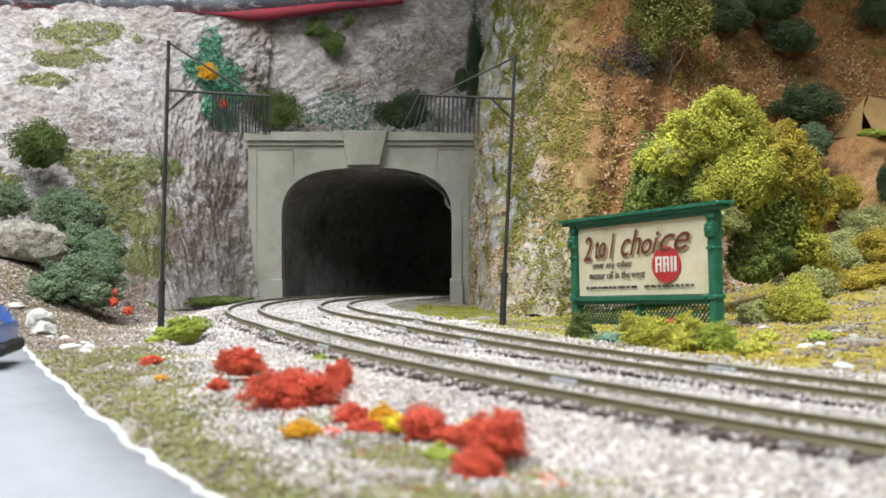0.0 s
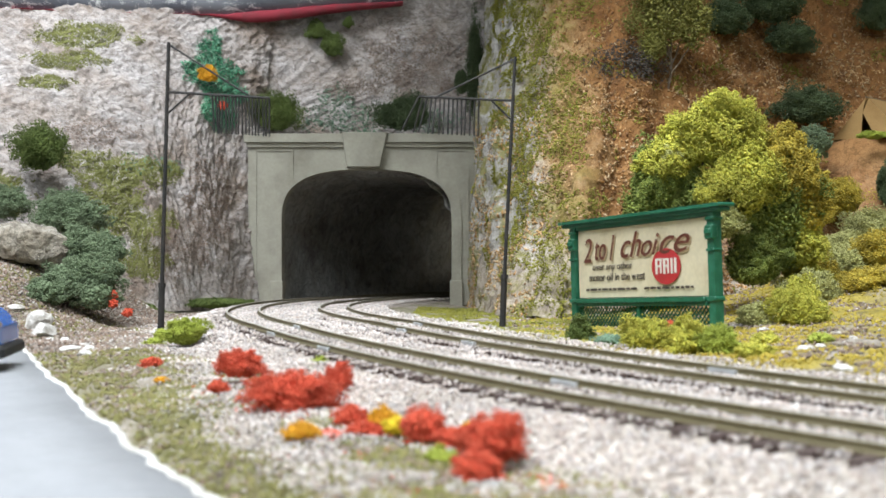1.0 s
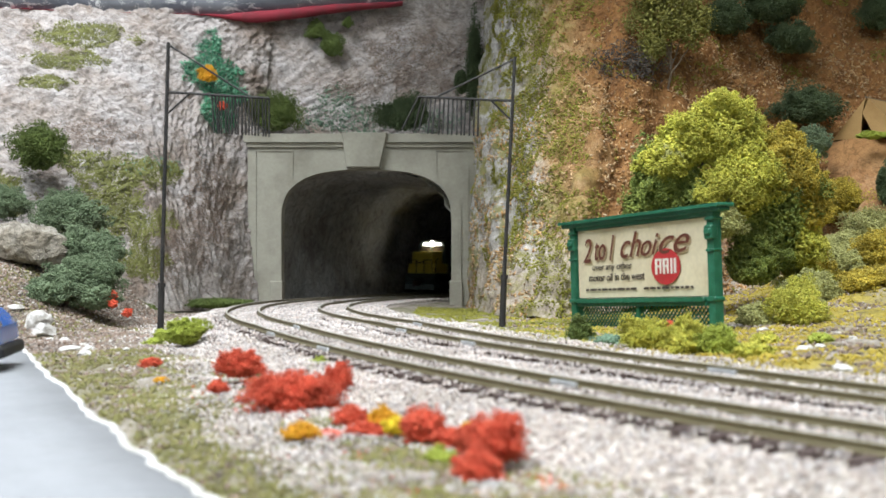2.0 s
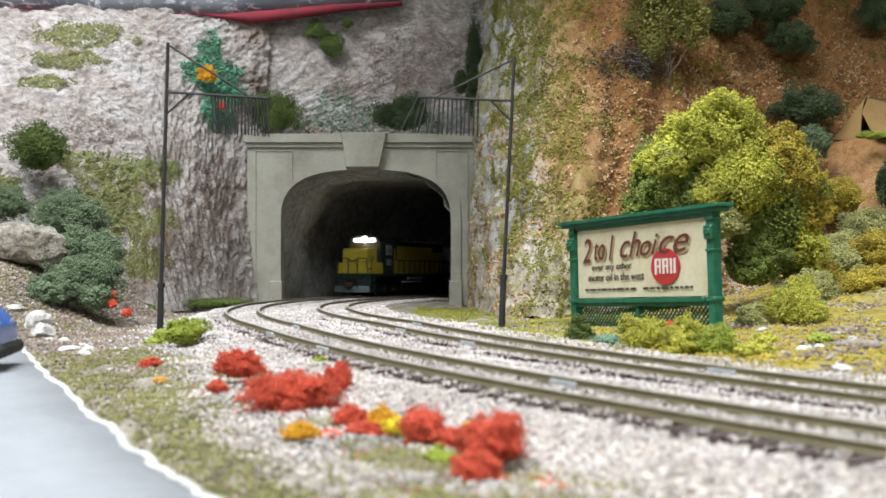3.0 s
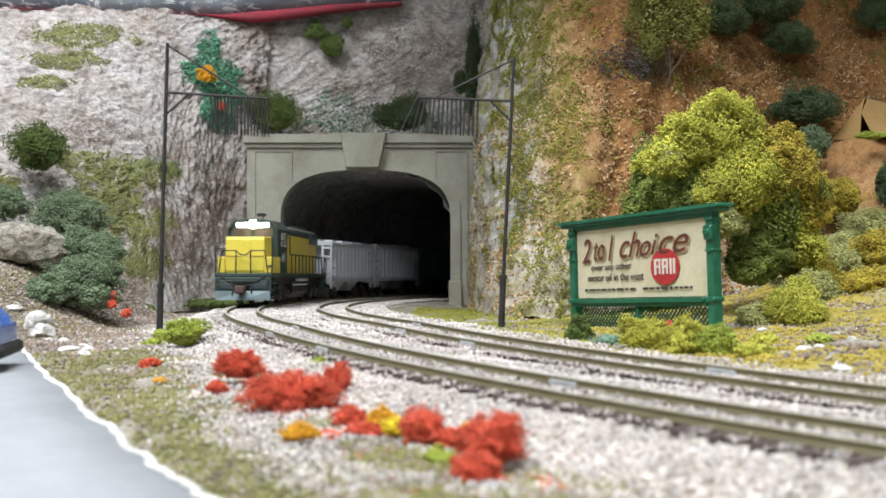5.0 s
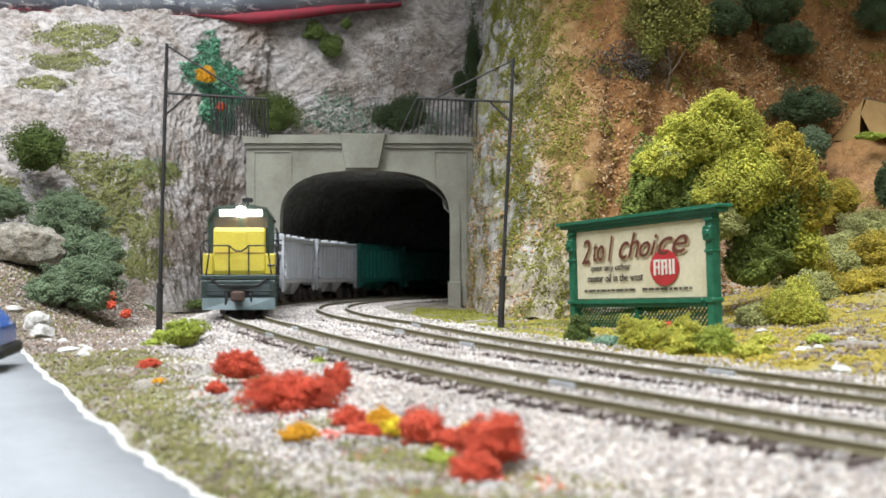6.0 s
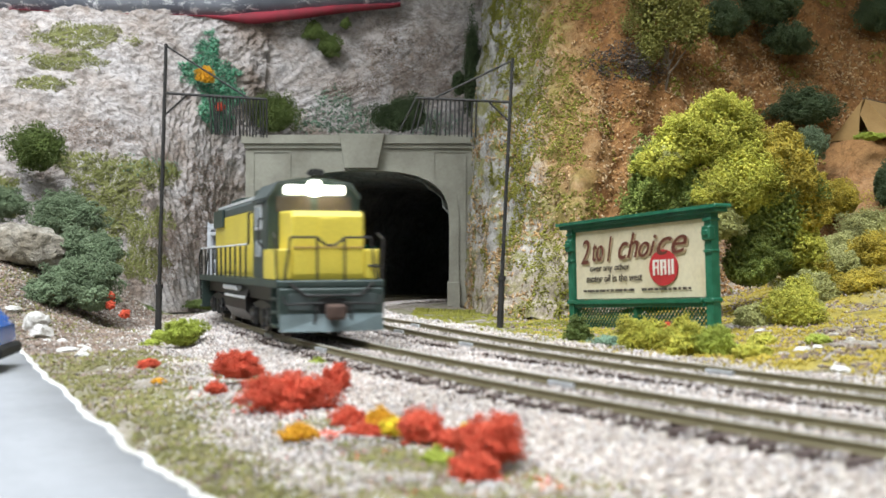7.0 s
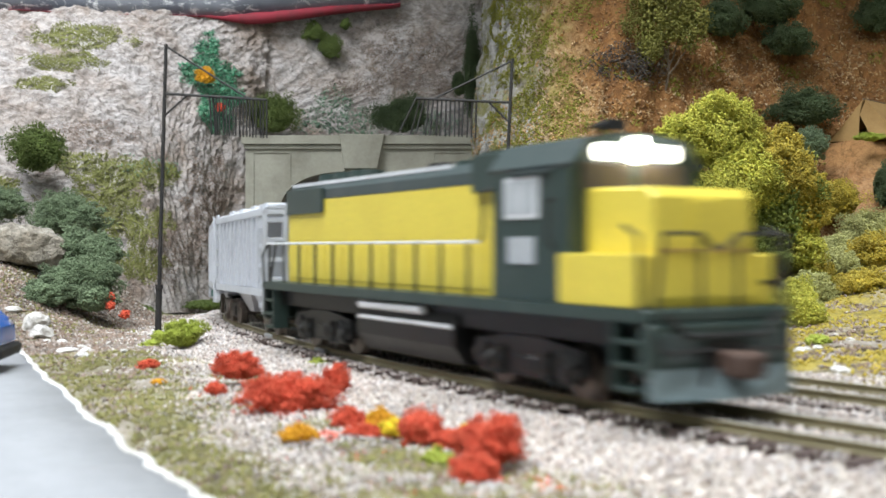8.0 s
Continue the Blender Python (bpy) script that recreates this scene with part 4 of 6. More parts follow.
def locomotive():
    lo = base("locomotive", put(0, 0, 0), "yellow and dark green diesel locomotive with lit headlights", "locomotive")
    wheels = []
    for x in (55, -55):
        wheels += truck(lo, x, 31.5, 5.8, 13.6, True)[1]
    # frame, tank, pilots
    # lower box is an added black shadow body filling the gap over the trucks
    part("frame", Shape().box(-97, 94, -14.5, 14.5, 12.5, 17.4, 0.6).box(-88, 86, -9.5, 9.5, 7.5, 12.6, 0.6), BLACK, lo)
    part("walkway", Shape().box(-98, 99, -18.1, 18.1, 17.5, 20.0, 0.5), GREEN, lo)
    t = Shape()
    prof = [(-14.6, 15.6), (-16.2, 12.4), (-16.2, 7.6), (-12.6, 3.0), (12.6, 3.0), (16.2, 7.6), (16.2, 12.4), (14.6, 15.6)]
    n = len(prof)
    t.add([(-27, y, z) for y, z in prof] + [(27, y, z) for y, z in prof], [[i, (i + 1) % n, n + (i + 1) % n, n + i] for i in range(n)] + [list(range(n)), list(range(n, 2 * n))[::-1]])
    tank_ob = part("fuel_tank", t, BLACK, lo)
    for sg in (-1, 1):
        part("air_tank", Shape().tube((-24, sg * 16.4, 15.7), (12, sg * 16.4, 15.7), 1.15, 1.15, 12), SILVER, tank_ob, "bright silver air reservoir")
        # silver line paints a highlight along the edge of the black tank
        part("tank_edge_glint", Shape().tube((-26, sg * 16.0, 12.2), (26, sg * 16.0, 12.2), 0.6, 0.6, 8), SILVER, tank_ob)
    for sg in (-1, 1):
        e = 98 if sg > 0 else 97
        pilot = part("pilot", Shape().box(sg * e - 1.5, sg * e + 1.5, -17.6, 17.6, 7.5, 17.4, 0.5), GREEN, lo)
        for k in (-1, 1):
            y0, y1 = sorted((k * 12.6, k * 18.0))
            for z in (4.6, 9.0, 13.4):
                part("step", Shape().box(min(sg * (e - 1.6), sg * (e - 9)), max(sg * (e - 1.6), sg * (e - 9)), y0, y1, z, z + 0.9, 0.2), GREEN, pilot)
            part("step_side", Shape().box(min(sg * (e - 8.5), sg * (e - 9.3)), max(sg * (e - 8.5), sg * (e - 9.3)), y0, y1, 4.6, 17.4, 0.2), GREEN, pilot)
        part("coupler", Shape().box(min(sg * e, sg * 106), max(sg * e, sg * 106), -2.4, 2.4, 7.6, 12.2, 0.6).box(min(sg * 104, sg * 108), max(sg * 104, sg * 108), -3.4, 3.0, 7.4, 12.4, 0.9), RUST, lo, "rusty knuckle coupler")
    plow = Shape().add([(100, -17.2, 3.4), (103.5, 0, 3.4), (100, 17.2, 3.4), (99.8, 17.2, 9.0), (101.5, 0, 9.0), (99.8, -17.2, 9.0),
                        (98.6, -17.2, 3.4), (101.6, 0, 3.4), (98.6, 17.2, 3.4), (98.4, 17.2, 9.0), (99.8, 0, 9.0), (98.4, -17.2, 9.0)],
                       [[0, 1, 4, 5], [1, 2, 3, 4], [7, 6, 11, 10], [8, 7, 10, 9], [5, 4, 10, 11], [4, 3, 9, 10], [1, 0, 6, 7], [2, 1, 7, 8], [0, 5, 11, 6], [3, 2, 8, 9]])
    for k in (-1, 1):
        part("air_hose", Shape().path([(99.6, k * 5.5, 13.0), (101.4, k * 5.7, 10.0), (101.2, k * 6.2, 5.8)], 0.5), STEEL_BLACK, lo)
        part("lift_bar", Shape().path([(99.6, k * 16.5, 15.2), (101.0, k * 15.5, 12.2), (101.2, k * 3.0, 12.6)], 0.35), STEEL_BLACK, lo)
        part("pilot_plate", Shape().box(99.45, 100.0, min(k * 6.8, k * 14.6), max(k * 6.8, k * 14.6), 10.2, 15.6, 0.2), GREEN_PALE, lo)
    # black plate puts the shade of the coupler recess into the colour
    part("pocket_shade", Shape().box(99.4, 100.4, -4.6, 4.6, 7.2, 14.2, 0.3), BLACK, lo)
    part("snow_plow", plow, PLOW, lo, "pale blue-grey snow plow")
    # long hood
    sh = Shape().box(-92.2, 44.4, -10.9, 10.9, 20.05, 46.5, 0.4)
    body = part("long_hood", sh, YELLOW, lo, "yellow long hood")
    r = Shape()
    rp = [(-10.95, 46.6), (-10.95, 49.5), (-8.6, 52.0), (8.6, 52.0), (10.95, 49.5), (10.95, 46.6)]
    n = len(rp)
    r.add([(-92.4, y, z) for y, z in rp] + [(44.4, y, z) for y, z in rp], [[i, (i + 1) % n, n + (i + 1) % n, n + i] for i in range(n)] + [list(range(n)), list(range(n, 2 * n))[::-1]])
    roof = part("hood_roof", r, GREEN_PALE, lo, "grey-green hood roof")
    for sg in (-1, 1):
        part("roof_edge", Shape().box(-92, 14, sg * 9.2 - 0.5, sg * 9.2 + 0.5, 51.2, 52.3, 0.2), SILVER, roof)
        part("radiator_grille", Shape().box(-91.6, -62, min(sg * 10.9, sg * 12.0), max(sg * 10.9, sg * 12.0), 42.2, 50.2, 0.4), GREEN, body, "dark green radiator grille")
        part("intake_box", Shape().box(29, 44.3, min(sg * 10.9, sg * 13.0), max(sg * 10.9, sg * 13.0), 44.2, 53.2, 0.6), GREEN, body)
        for i in range(9):
            x = -88 + i * 13.6
            part("hood_door", Shape().box(x, x + 12.6, min(sg * 10.9, sg * 11.25), max(sg * 10.9, sg * 11.15), 21.5, 31.8, 0.15), YELLOW, body)
    for x in (-78, -66, -54):
        part("radiator_fan", Shape().tube((x, 0, 51.9), (x, 0, 55.2), 5.8, 5.4, 24).tube((x, 0, 55.2), (x, 0, 55.6), 1.6, 1.2, 12), GREEN, roof)
    part("exhaust_stack", Shape().box(-12, -4, -2, 2, 52, 54.4, 0.4), BLACK, roof)
    part("dynamic_brake_fan", Shape().tube((10, 0, 52), (10, 0, 53.6), 5.2, 5.0, 24), GREEN, roof)
    part("air_filter_box", Shape().box(26, 44.3, -9, 9, 52, 54.4, 0.6), GREEN, roof)
    # cab
    cab = Shape()
    cp = [(-16.2, 20.1), (-16.2, 48.0), (-12.6, 53.2), (-5, 54.6), (5, 54.6), (12.6, 53.2), (16.2, 48.0), (16.2, 20.1)]
    n = len(cp)
    cab.add([(44.5, y, z) for y, z in cp] + [(73.5, y, z) for y, z in cp], [[i, (i + 1) % n, n + (i + 1) % n, n + i] for i in range(n)] + [list(range(n)), list(range(n, 2 * n))[::-1]])
    cab_ob = part("cab", cab, GREEN, lo, "dark green cab")
    part("cab_roof", Shape().add([(43.4, y * 1.03, z + 0.5) for y, z in cp[1:-1]] + [(75.0, y * 1.03, z + 0.5) for y, z in cp[1:-1]] + [(43.4, y, z - 0.4) for y, z in cp[1:-1]] + [(75.0, y, z - 0.4) for y, z in cp[1:-1]],
                                  [[i, i + 1, 6 + i + 1, 6 + i] for i in range(5)] + [[12 + i + 1, 12 + i, 18 + i, 18 + i + 1] for i in range(5)] + [[i, 12 + i, 13 + i, i + 1] for i in range(5)] + [[7 + i, 19 + i, 18 + i, 6 + i] for i in range(5)] + [[0, 6, 18, 12], [5, 17, 23, 11]]), GREEN_PALE, cab_ob)
    for sg in (-1, 1):
        y0, y1 = sorted((sg * 16.2, sg * 16.6))
        w = part("side_window", Shape().box(49.5, 62.5, y0, y1, 37.5, 46.5, 0.2), SILVER, cab_ob, "pale framed cab side window")
        part("pane", Shape().box(50.6, 55.6, min(sg * 16.5, sg * 16.75), max(sg * 16.5, sg * 16.75), 38.5, 45.6, 0.1), WINDOW, w)
        part("pane", Shape().box(56.4, 61.4, min(sg * 16.5, sg * 16.75), max(sg * 16.5, sg * 16.75), 38.5, 45.6, 0.1), WINDOW, w)
        part("cab_number", Shape().box(51, 61, y0, y1, 27.8, 33.6, 0.1), WINDOW, cab_ob, "pale worn marking on the cab side")
        part("windshield", Shape().box(73.4, 73.9, min(sg * 1.2, sg * 13.4), max(sg * 1.2, sg * 13.4), 43.4, 48.8, 0.1), DARK_GLASS, cab_ob, "dark windshield pane")
        part("mirror_visor", Shape().box(52, 68, min(sg * 16.3, sg * 17.4), max(sg * 16.3, sg * 17.4), 47.0, 47.7, 0.2), GREEN_PALE, cab_ob)
    part("number_board", Shape().box(73.2, 75.4, -10.6, -2.2, 49.4, 52.6, 0.5), BOARD_ON, cab_ob, "lit white number board")
    part("number_board", Shape().box(73.2, 75.4, 2.2, 10.6, 49.4, 52.6, 0.5), BOARD_ON, cab_ob, "lit white number board")
    hl = Shape().box(73.2, 75.0, -2.2, 2.2, 48.8, 54.4, 0.5)
    # the housing is no lamp; it is made to glow with the headlights
    hl_ob = part("headlight_housing", hl, BOARD_ON, cab_ob)
    for z in (50.2, 52.9):
        part("headlight", Shape().tube((75.0, 0, z), (75.8, 0, z), 1.25, 1.0, 16), LAMP_ON, hl_ob, "glowing headlight")
    horn = Shape().tube((58, 3, 54.8), (58, 3, 58.0), 0.5, 0.5, 8)
    for k in (-1, 0, 1):
        horn.tube((57, 3 + k * 1.6, 58.2), (64, 3 + k * 1.6, 58.2 - 0.2 * abs(k)), 0.5, 1.3, 10)
    part("horn", horn, STEEL_BLACK, lo, "black three-chime air horn")
    # nose and boxes beside it
    nose_o = [(73.4, 20.1), (93.9, 20.1), (94.6, 22), (94.2, 41.0), (92.6, 42.9), (73.4, 43.4)]
    nose = part("nose", Shape().prism(nose_o, -12.3, 12.3, 0.7), YELLOW, lo, "yellow low nose")
    part("nose_seam", Shape().box(94.3, 94.8, -12.0, 12.0, 30.6, 31.0, 0.1), CANVAS, nose)
    part("nose_door", Shape().box(94.1, 94.7, -3.4, 3.4, 22, 40.5, 0.15), YELLOW, nose)
    for sg in (-1, 1):
        y0, y1 = sorted((sg * 12.4, sg * 17.2))
        part("side_box", Shape().box(70.5, 95.0, y0, y1, 20.1, 30.2, 0.4), YELLOW, lo, "yellow box beside the nose")
    part("grab_iron", Shape().path([(95.2, 13.5, 24.6), (95.6, 17.0, 24.6)], 0.45), BLACK, lo)
    # railings
    for sg in (-1, 1):
        y = sg * 17.6
        # near rail is silver to put its white highlight into the colour
        part("handrail", Shape().path([(-94, y, 32.6), (41, y, 32.6)], 0.42), SILVER if sg < 0 else STEEL_BLACK, lo, "side handrail")
        part("handrail_riser", Shape().path([(41, y, 32.6), (42.4, y, 34.5), (42.8, y, 44.0), (43.2, sg * 16.0, 44.6)], 0.42), STEEL_BLACK, lo)
        for i in range(11):
            x = -92 + i * 12.8
            part("stanchion", Shape().tube((x, y, 19.8), (x, y, 32.6), 0.42, 0.42, 6), STEEL_BLACK, lo)
        part("grab_rail", Shape().path([(97, y, 19.5), (97, y + sg * 0.6, 33.5), (92, y, 35.5)], 0.42), STEEL_BLACK, lo)
        part("grab_rail", Shape().path([(-95.5, y, 8), (-97, y + sg * 0.6, 28.5), (-94, y, 32.6)], 0.42), STEEL_BLACK, lo)
        part("mirror_rail", Shape().path([(69, sg * 17.0, 41), (69, sg * 18.6, 41.2), (69, sg * 18.6, 33), (69, sg * 17.0, 31)], 0.4), STEEL_BLACK, lo)
    for x, zt in ((98.4, 34.0), (-97.0, 33.0)):
        pts = [(x, -15.4, 20), (x, -13.5, zt), (x, -4.6, zt), (x, -3.4, zt - 1.2), (x, -1.4, zt - 2.6), (x, 1.4, zt - 2.6), (x, 3.4, zt - 1.2), (x, 4.6, zt), (x, 13.5, zt), (x, 15.4, 20)]
        part("end_railing", Shape().path(pts, 0.42), STEEL_BLACK, lo)
        for y in (-4.6, 4.6):
            part("end_post", Shape().tube((x, y, 19.5), (x, y, zt), 0.42, 0.42, 6), STEEL_BLACK, lo)
        part("mu_hose", Shape().path([(x + math.copysign(1.2, x), -14, 19), (x + math.copysign(2.0, x), -9, 15), (x + math.copysign(2.0, x), 9, 15), (x + math.copysign(1.2, x), 14, 19)], 0.5), STEEL_BLACK, lo)
    return lo, wheels


def hopper(paint, label):
    """A short ribbed two-bay covered hopper car; x runs along it."""
    h = base("hopper_car", put(0, 0, 0), label, "hopper car", "freight cars")
    wheels = []
    for x in (40, -40):
        wheels += truck(h, x, 20, 4.8, 9.5, False)[1]
    L = 56.0
    body = Shape()
    # side walls with sloped bays below
    body.box(-L + 12, L - 12, -14.0, 14.0, 15.5, 43.5, 0.4)
    b = part("body", body, paint, h)
    part("side_sill", Shape().box(-L, L, -16.6, 16.6, 14.0, 16.6, 0.4), paint, h)
    part("top_chord", Shape().box(-L, L, -16.6, 16.6, 42.6, 45.0, 0.5), paint, h)
    roof = Shape()
    rp = [(-16, 45.05), (-15, 45.8), (-5, 46.9), (5, 46.9), (15, 45.8), (16, 45.05)]
    n = len(rp)
    roof.add([(-L, y, z) for y, z in rp] + [(L, y, z) for y, z in rp], [[i, (i + 1) % n, n + (i + 1) % n, n + i] for i in range(n)] + [list(range(n)), list(range(n, 2 * n))[::-1]])
    ro = part("roof", roof, paint, h)
    part("running_board", Shape().box(-L - 3, L + 3, -3.2, 3.2, 47.6, 48.3, 0.2), paint, ro)
    for x in (-38, -13, 13, 38):
        for sg in (-1, 1):
            part("hatch", Shape().box(x - 4.5, x + 4.5, min(sg * 5.5, sg * 12.5), max(sg * 5.5, sg * 12.5), 46.0, 47.6, 0.4), paint, ro)
    for sg in (-1, 1):
        for i in range(10):
            x = -44 + i * 88 / 9
            part("side_rib", Shape().box(x - 1.3, x + 1.3, min(sg * 13.9, sg * 16.7), max(sg * 13.9, sg * 16.7), 16.7, 42.5, 0.3), paint, b)
    for x in (-18, 18):
        bay = Shape().add([(x - 17, -11, 15), (x + 17, -11, 15), (x + 17, 11, 15), (x - 17, 11, 15), (x - 5, -7, 5.5), (x + 5, -7, 5.5), (x + 5, 7, 5.5), (x - 5, 7, 5.5)],
                          [[0, 1, 5, 4], [1, 2, 6, 5], [2, 3, 7, 6], [3, 0, 4, 7], [4, 5, 6, 7], [3, 2, 1, 0]])
        part("bay", bay, paint, h)
    for e in (-1, 1):
        slope = Shape().add([(e * (L - 10), -13.8, 34), (e * (L - 10), 13.8, 34), (e * 34, 15, 15.4), (e * 34, -15, 15.4), (e * (L - 11), -13.8, 34), (e * (L - 11), 13.8, 34), (e * 33, 15, 15.4), (e * 33, -15, 15.4)],
                            [[0, 1, 2, 3], [7, 6, 5, 4], [0, 4, 5, 1], [1, 5, 6, 2], [2, 6, 7, 3], [3, 7, 4, 0]])
        part("slope_sheet", slope, paint, h)
        for sg in (-1, 1):
            y = sg * 15.8
            xx = e * (L - 0.8)
            part("corner_post", Shape().box(xx - 0.8, xx + 0.8, y - 0.8, y + 0.8, 8.0, 45.0, 0.2), paint, h)
            lad = Shape()
            y2 = sg * 8.5
            lad.box(xx - 0.7, xx + 0.7, y2 - 0.8, y2 + 0.8, 12, 45, 0.15)
            for z in range(12, 46, 7):
                lad.box(xx - 0.45, xx + 0.45, min(y2, y), max(y2, y), z, z + 1.7, 0.15)
            part("ladder", lad, paint, h)
            lad2 = Shape().box(e * (L - 7) - 0.4, e * (L - 7) + 0.4, y + sg * 0.2 - 0.5, y + sg * 0.2 + 0.5, 9, 45, 0.15)
            for z in range(10, 46, 7):
                lad2.box(min(e * (L - 7), xx), max(e * (L - 7), xx), y + sg * 0.3 - 0.4, y + sg * 0.3 + 0.4, z, z + 1.5, 0.15)
            part("side_ladder", lad2, paint, h)
        part("end_beam", Shape().box(min(e * (L - 1.5), e * L), max(e * (L - 1.5), e * L), -15, 15, 13, 17, 0.3), paint, h)
        part("coupler", Shape().box(min(e * L, e * (L + 5)), max(e * L, e * (L + 5)), -1.8, 1.8, 8, 11.4, 0.5), RUST, h)
    part("brake_wheel", Shape().tube((L + 0.4, -4, 38), (L + 1.3, -4, 38), 3.6, 3.6, 18), paint, h)
    part("centre_sill", Shape().box(-L, L, -3, 3, 9.5, 13.5, 0.4), BLACK, h)
    return h, wheels


loco, loco_wheels = locomotive()
STRETCH = 1.035
for ob in loco.children_recursive:
    if ob.parent == loco and ob.data is None:
        ob.location.x *= STRETCH
    elif ob.data and not ob.parent.name.startswith("truck"):
        ob.data.transform(Matrix.Diagonal((STRETCH, 1, 1, 1)))
CARS = [(loco, loco_wheels, 98.3, 57.0)]
back_of = 2 * 98.3 + 15.0
for paint, label in ((HOPPER_GREY, "light grey ribbed covered hopper car"), (HOPPER_GREY, "light grey ribbed covered hopper car"),
                     (HOPPER_TEAL, "teal green ribbed covered hopper car"), (HOPPER_TEAL, "teal green ribbed covered hopper car")):
    car, car_wheels = hopper(paint, label)
    CARS.append((car, car_wheels, back_of + 56.0, 40.0))
    back_of += 122.0

FRONT = [(0.0, 1232.0), (1.6, 968.0), (3.0, 735.0), (4.0, 567.0), (4.5, 488.0), (5.8, 280.0), (6.5, 160.0), (7.0, 63.0), (7.5, -29.0), (8.0, -118.5)]


def front_at(t):
    return float(np.interp(t, [a for a, _ in FRONT], [b for _, b in FRONT]))


def on_rails(s, half):
    a, b = on_line(s - half), on_line(s + half)
    way = (a - b).normalized()
    m = Matrix.Translation((a + b) * 0.5 * MM) @ way.to_track_quat("X", "Z").to_matrix().to_4x4()
    return m


def motions():
    times = [i * 0.1 for i in range(81)]
    for ob, wheels, centre, half in CARS:
        walk(ob, [(t, on_rails(front_at(t) + centre, half)) for t in times])
        for w in wheels:
            r = w["radius"]
            x, z = w.location.x, w.location.z
            fine = [i / FPS for i in range(8 * FPS + 1)]
            walk(w, [(t, Matrix.Translation((x, 0, z)) @ Matrix.Rotation((front_at(0) - front_at(t)) / r, 4, "Y")) for t in fine])


# ---- vegetation ----
def foam(x, y, z, rx, ry, rz, n, grain, seed, lobes=14, twigs=7, spread=0.68, lobe=(0.32, 0.50)):
    """Grains of a clump: lobes set in an ellipsoid, each with smaller tufts."""
    g = np.random.default_rng(seed)
    r = np.array([rx, ry, rz])
    a = g.normal(size=(lobes, 3))
    a /= np.linalg.norm(a, axis=1, keepdims=True)
    a[:, 2] = np.abs(a[:, 2]) * 1.2 - 0.35
    lc = a * spread * g.uniform(0.6, 1.05, (lobes, 1))
    lr = g.uniform(*lobe, lobes)
    b = g.normal(size=(lobes, twigs, 3))
    b /= np.linalg.norm(b, axis=2, keepdims=True)
    tc = (lc[:, None] + b * lr[:, None, None] * g.uniform(0.6, 1.0, (lobes, twigs, 1))).reshape(-1, 3)
    tr = np.repeat(lr, twigs) * g.uniform(0.30, 0.55, lobes * twigs)
    k = g.integers(0, len(tc), n)
    v = g.normal(size=(n, 3))
    v /= np.linalg.norm(v, axis=1, keepdims=True)
    p = tc[k] + v * (tr[k] * g.uniform(0.55, 1.15, n))[:, None]
    m = n // 5
    inner = g.normal(size=(m, 3))
    inner /= np.linalg.norm(inner, axis=1, keepdims=True)
    inner *= g.random((m, 1)) ** 0.4 * 0.62
    p = np.concatenate([p, inner])
    size = np.concatenate([g.uniform(0.35, 1.1, n) * grain, np.full(m, grain * 1.6)])
    return p * r + np.array([x, y, z]), size, g


def bush(x, y, z, rx, ry, rz, leaf, label, grain=1.0, n=None, category="bush", name="bush", group="", lobes=20):
    rx, ry, rz, grain = rx * 1.1, ry * 1.1, rz * 1.1, grain * 0.58
    n = int(n * 1.8) if n else int(min(11000, max(360, 7.5 * (rx * rz + rx * ry) / grain ** 2)))
    seed = int(abs(x * 31 + y * 17 + z * 7)) % 100000
    c, s, g = foam(0, 0, 0, rx, ry, rz, n, grain, seed, lobes)
    ob = part(name, crumbs(name, c, s, LEAF[leaf], g, 0.45))
    ob.matrix_basis = put(x, y, z)
    return tagged(ob, label, category, group)


# hillside left of the line
bush(-281, 790, 100, 21, 17, 22, "moss", "rounded dark green foam bush on the rock slope")
bush(-300, 762, 60, 22, 15, 13, "sage", "dark blue-green lichen bush above the boulder", 1.0)
bush(-260, 768, 56, 21, 15, 15, "sage", "dark blue-green lichen bush above the boulder", 1.0)
bush(-193, 634, 30, 14, 10, 13, "sage", "blue-green lichen shrub beside the boulder", 0.9)
bush(-190, 618, 17, 18, 12, 14, "sage", "blue-green lichen shrub on the bank", 0.9)
bush(-208, 600, 8, 17, 11, 10, "sage", "low blue-green lichen shrub on the bank", 0.9)
bush(-186, 606, 5, 14, 10, 9, "sage", "low blue-green lichen shrub on the bank", 0.9)
bush(-200, 614, 17, 16, 10, 10, "sage", "blue-green lichen shrub on the bank", 0.9)
bush(-206, 640, 34, 12, 10, 11, "sage", "blue-green lichen shrub behind the boulder", 0.9)
bush(-230, 700, 50, 26, 14, 14, "sage", "dark blue-green lichen bush above the boulder", 1.0)
for x, y, z in ((-177, 606, 6), (-176, 604, 1.5), (-167, 600, -3)):
    bush(x, y, z, 2.8, 2.6, 2.6, "red", "tiny red flower tuft on the bank", 0.7, category="flowers", name="flower_tuft", group="flowers")
bush(-101, 442, -1.8, 9.4, 7, 6.4, "lime", "bright lime green foam bush beside the ballast", 0.75)
bush(-122, 490, -6, 3.6, 3, 2.6, "lime", "small lime green tuft near the pole", 0.7)
bush(-117, 458, -7, 4.2, 3, 2.2, "lime", "small lime green tuft near the pole", 0.7)
bush(-38, 340, -3.5, 2.9, 2.6, 2.2, "lime", "small green tuft in the ballast", 0.55)
bush(-50, 316, -6.5, 4.2, 3, 2.4, "moss", "small green tuft behind the flowers", 0.6)
bush(-170, 850, -10, 28, 12, 4.5, "moss", "mossy green growth at the cliff foot", 1.0, name="moss")
